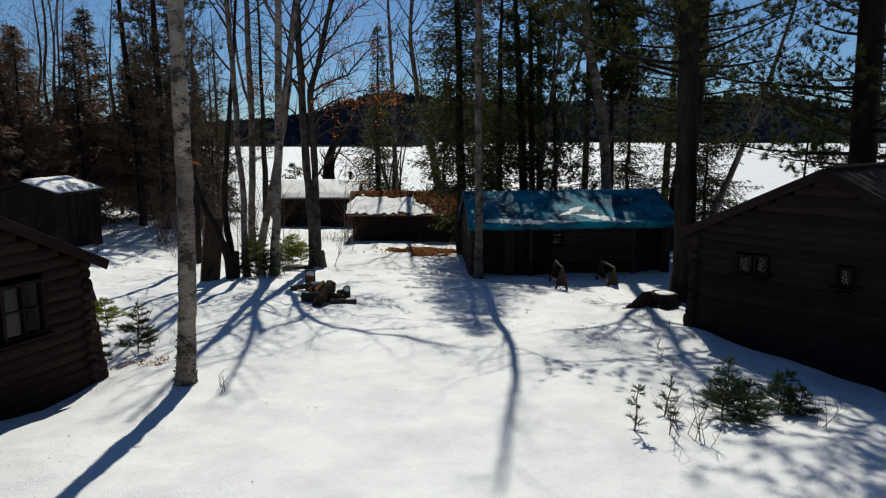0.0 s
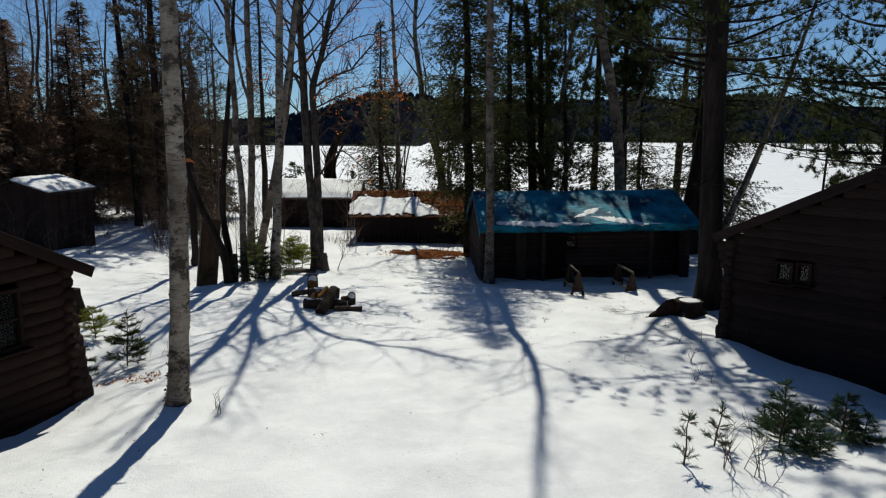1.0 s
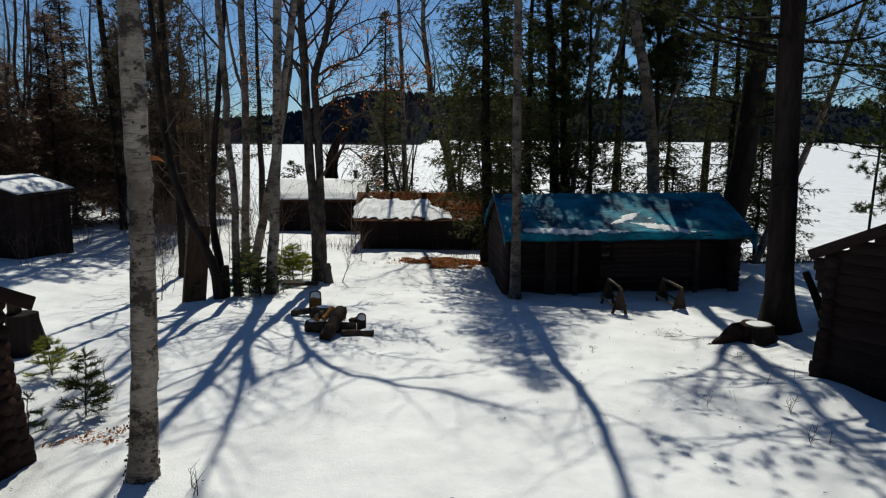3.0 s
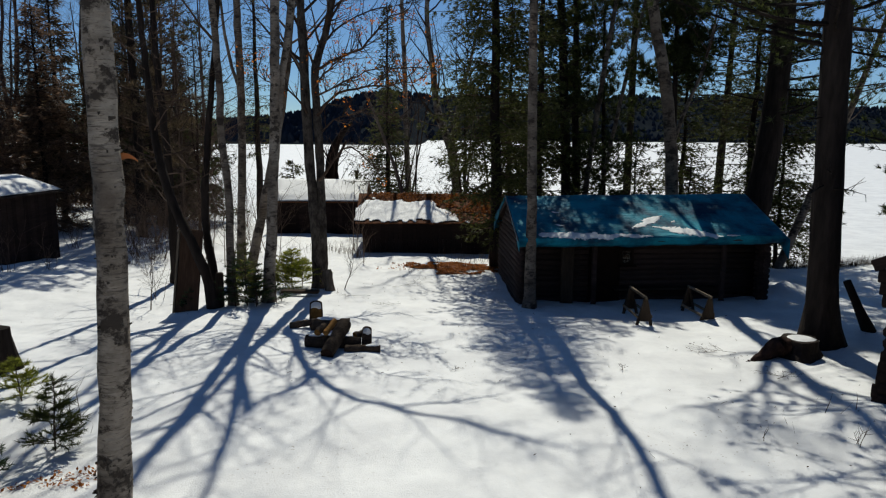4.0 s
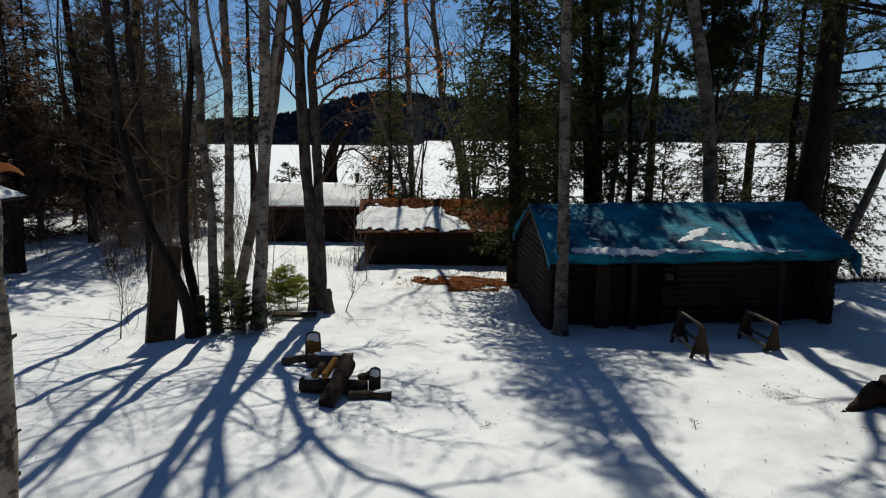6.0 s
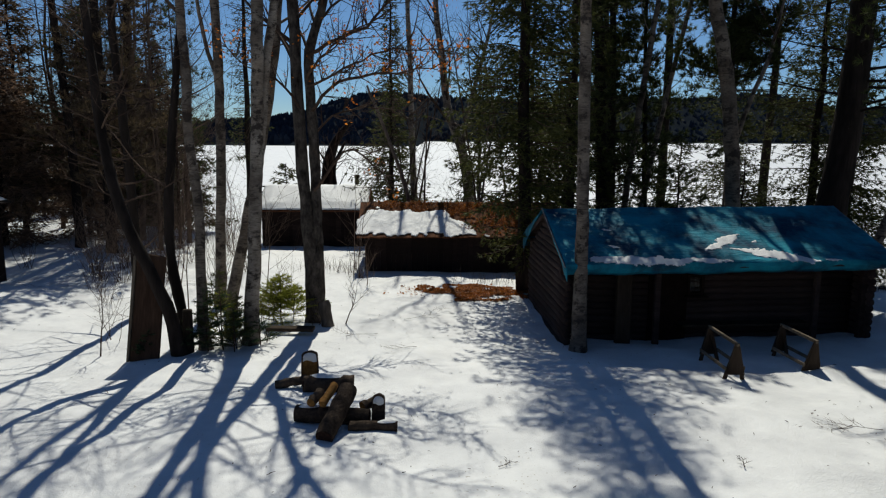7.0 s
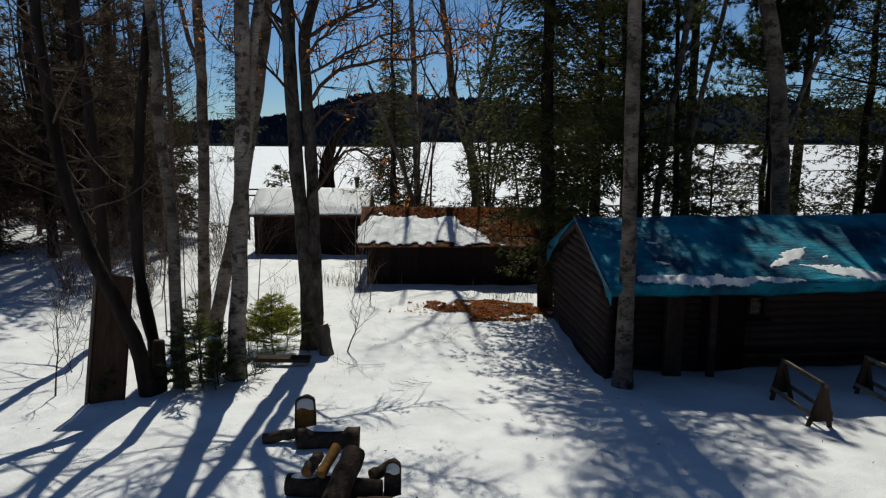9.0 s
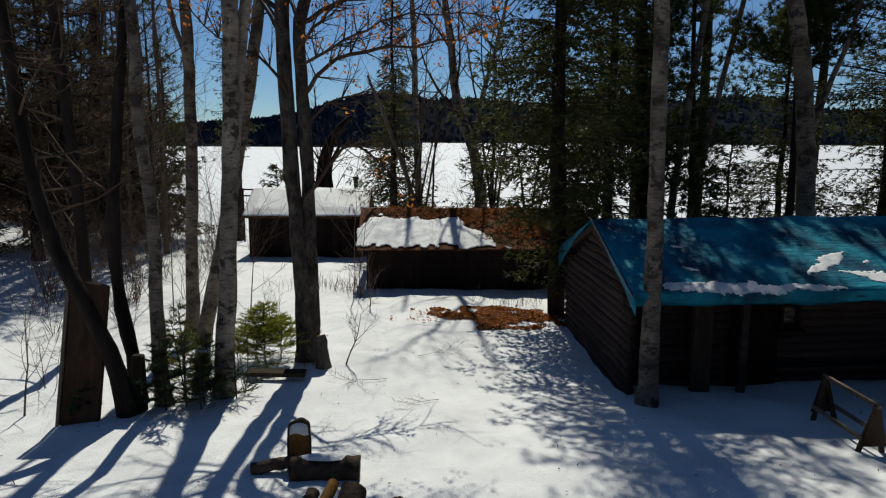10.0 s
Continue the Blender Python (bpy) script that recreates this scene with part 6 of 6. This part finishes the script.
for k, (x, y, h, lean) in enumerate(((-3.15, 21.9, 1.1, 0.5), (-3.55, 27.7, 3.6, 0.1), (-3.35, 27.5, 2.6, -0.15), (-3.05, 26.3, 1.2, 0.3), (-7.35, 19.9, 1.6, 0.05), (-6.9, 23.3, 3.2, 0.15), (-7.3, 25.6, 3.8, -0.1), (-5.6, 25.3, 3.0, 0.2), (-8.2, 26.5, 4.2, 0.1), (-6.4, 27.5, 3.6, -0.2), (-9.0, 28.5, 4.5, 0.15), (-7.6, 30.0, 4.5, -0.1))):
    bare_sapling(x, y, h, lean, 700 + k, "thin bare sapling standing in the snow")


def litter(name, label, cx, cy, rx, ry, n, seed, surface, category="leaves", lift=0.012, size=(0.03, 0.06)):
    rng = random.Random(seed)
    V, Fc = [], []
    for _ in range(n):
        a, q = rng.uniform(0, 6.283), math.sqrt(rng.random())
        x, y = cx + rx * q * math.cos(a), cy + ry * q * math.sin(a)
        if noise.noise((x * 1.6, y * 2.2, seed)) + 0.6 * noise.noise((x * 4, y * 4, seed)) < 1.15 * q ** 2 - 0.5:
            continue
        leaf(V, Fc, Vector((x, y, surface(x, y) + lift + rng.random() * 0.02)), rng.uniform(*size), rng, rng.random() < 0.5)
    ob = piece(name, V, Fc, LITTER)
    return tagged(ob, label, category, kind="stuff")


litter("leaf_litter", "thick carpet of brown fallen leaves on thawed ground", 0.0, 25.35, 2.0, 1.2, 17000, 3, gz, lift=0.02, size=(0.02, 0.045))
litter("leaf_litter", "few scattered brown leaves on the snow", -1.6, 25.3, 1.5, 0.8, 260, 9, gz, lift=0.025)


def mid_top(x, y):
    q = MID_M.inverted() @ Vector((x, y, 0))
    return (MID_M @ Vector((q.x, q.y, MID_HR + 0.08 - abs(q.y) / (MID_W / 2) * (MID_HR - MID_H)))).z


litter("leaf_litter", "brown fallen leaves heaped on the shed roof", 1.0, 29.5, 2.5, 1.25, 11000, 13, mid_top, size=(0.018, 0.042))
litter("leaf_litter", "brown fallen leaves along the shed ridge", -1.4, 30.15, 2.2, 0.5, 3400, 14, mid_top, size=(0.018, 0.04))
litter("leaf_litter", "thawed strip of brown leaves by the cabin wall", -5.0, 11.3, 0.6, 0.5, 260, 15, gz, size=(0.015, 0.035))


def dry_grass(name, label, spots, h, seed, mat=LITTER):
    """Thin bent blades standing out of the snow."""
    rng = random.Random(seed)
    V, Fc = [], []
    for cx, cy, rad, n in spots:
        for _ in range(n):
            x, y = cx + rng.gauss(0, rad), cy + rng.gauss(0, rad * 0.5)
            p = Vector((x, y, gz(x, y) - 0.02))
            d = Vector((rng.gauss(0, 0.25), rng.gauss(0, 0.25), 1)) * h * rng.uniform(0.5, 1.2)
            s = Vector((rng.uniform(-1, 1), rng.uniform(-1, 1), 0)).normalized() * 0.005
            o = len(V)
            m = p + d * 0.55
            e = p + d + Vector((rng.gauss(0, 0.1), rng.gauss(0, 0.1), -0.05)) * h
            V += [p - s, p + s, m + s * 0.8, m - s * 0.8, e]
            Fc += [(o, o + 1, o + 2, o + 3), (o + 3, o + 2, o + 4)]
    return tagged(piece(name, V, Fc, mat), label, "grass", kind="stuff")


dry_grass("dry_grass", "dark dry grass along the lake bank", [(9.5 + 0.35 * k, 25.6 + 0.06 * k, 0.25, 90) for k in range(14)], 0.35, 1, TWIG)
dry_grass("dry_grass", "thin pale dry grass by the sheds", [(-3.7, 28.2, 0.3, 60), (-4.4, 28.6, 0.4, 60), (-5.2, 29.0, 0.4, 40), (-3.3, 27.4, 0.2, 30), (1.5, 26.6, 0.5, 60), (0.3, 26.8, 0.5, 40)], 0.45, 2, PALETWIG)
dry_grass("dry_grass", "few thin weed stalks out of the snow", [(3.6, 12.2, 0.3, 4), (4.6, 13.0, 0.4, 4), (-4.9, 12.8, 0.3, 8), (4.4, 9.0, 0.5, 8)], 0.24, 3, TWIG)


def fallen_twig(x, y, length, turn, seed, label):
    """A dead forked twig lying on the snow."""
    rng = random.Random(seed)
    t = thing("fallen_twig", pose(x, y, gz(x, y) + 0.02, 0, 0, turn), label, "twig", "fallen twigs")
    V, Fc = [], []
    grow(V, Fc, Vector((0, 0, 0.01)), Vector((1, 0, 0.02)), length, 0.009, rng, 2, kids=5, sides=4, seg=5, up=0.0, spread=0.7)
    V = [Vector((v[0], v[1], abs(v[2]) * 0.45)) for v in V]
    tagged(piece("stem", V, Fc, TWIG, t), kind="stuff")


for k, (x, y, length, turn) in enumerate(((4.35, 16.4, 0.55, 200), (4.6, 16.15, 0.6, 175), (4.55, 14.6, 0.4, 30), (4.75, 14.75, 0.35, 150), (2.2, 15.0, 0.2, 80), (-0.6, 15.2, 0.2, 20), (-1.9, 22.6, 0.9, 35), (-2.4, 21.2, 0.8, 205), (-1.6, 20.2, 0.5, 190), (-7.8, 22.5, 0.9, 160), (-9.0, 24.5, 1.2, 20), (-10.2, 25.5, 1.4, 190), (-8.4, 26.8, 1.3, 330), (-11.3, 26.4, 1.6, 15))):
    fallen_twig(x, y, length, turn, 800 + k, "dead brown forked twig lying on the snow")


def debris():
    """Dropped twigs and bark crumbs lying on the snow, thickest under the trees."""
    rng = random.Random(31)
    V, Fc = [], []
    spots = [(-4.5, 20.0, 3.0, 90), (1.6, 17.0, 2.2, 90), (-1.5, 20.5, 2.5, 70), (4.5, 14.5, 2.2, 90), (-3.6, 9.5, 1.5, 30), (0.0, 11.0, 4.0, 16), (-10, 23, 2.5, 60), (-2.5, 16.5, 0.9, 60), (3.3, 13.0, 0.8, 50), (-1.2, 21.5, 1.3, 60), (4.6, 15.9, 0.5, 40)]
    for cx, cy, rad, n in spots:
        for _ in range(n // 2):
            x, y = cx + rng.gauss(0, rad), cy + rng.gauss(0, rad)
            L, th = rng.uniform(0.012, 0.05) * (3 if rng.random() < 0.05 else 1), rng.uniform(0, 6.28)
            d = Vector((math.cos(th), math.sin(th), 0)) * L / 2
            p = Vector((x, y, gz(x, y) + 0.014))
            e = Vector((rng.uniform(-1, 1), rng.uniform(-1, 1), 0)) * L * 0.1
            w = rng.uniform(0.002, 0.005)
            add_tube(V, Fc, [p - d, p + e + Vector((0, 0, 0.006)), p + d + Vector((0, 0, rng.uniform(0, 0.02)))], [w, w * 1.3, w * 0.6], 4)
    return tagged(piece("twig_litter", V, Fc, TWIG), "fallen twigs and bark crumbs on the snow", "twigs", kind="stuff")


debris()
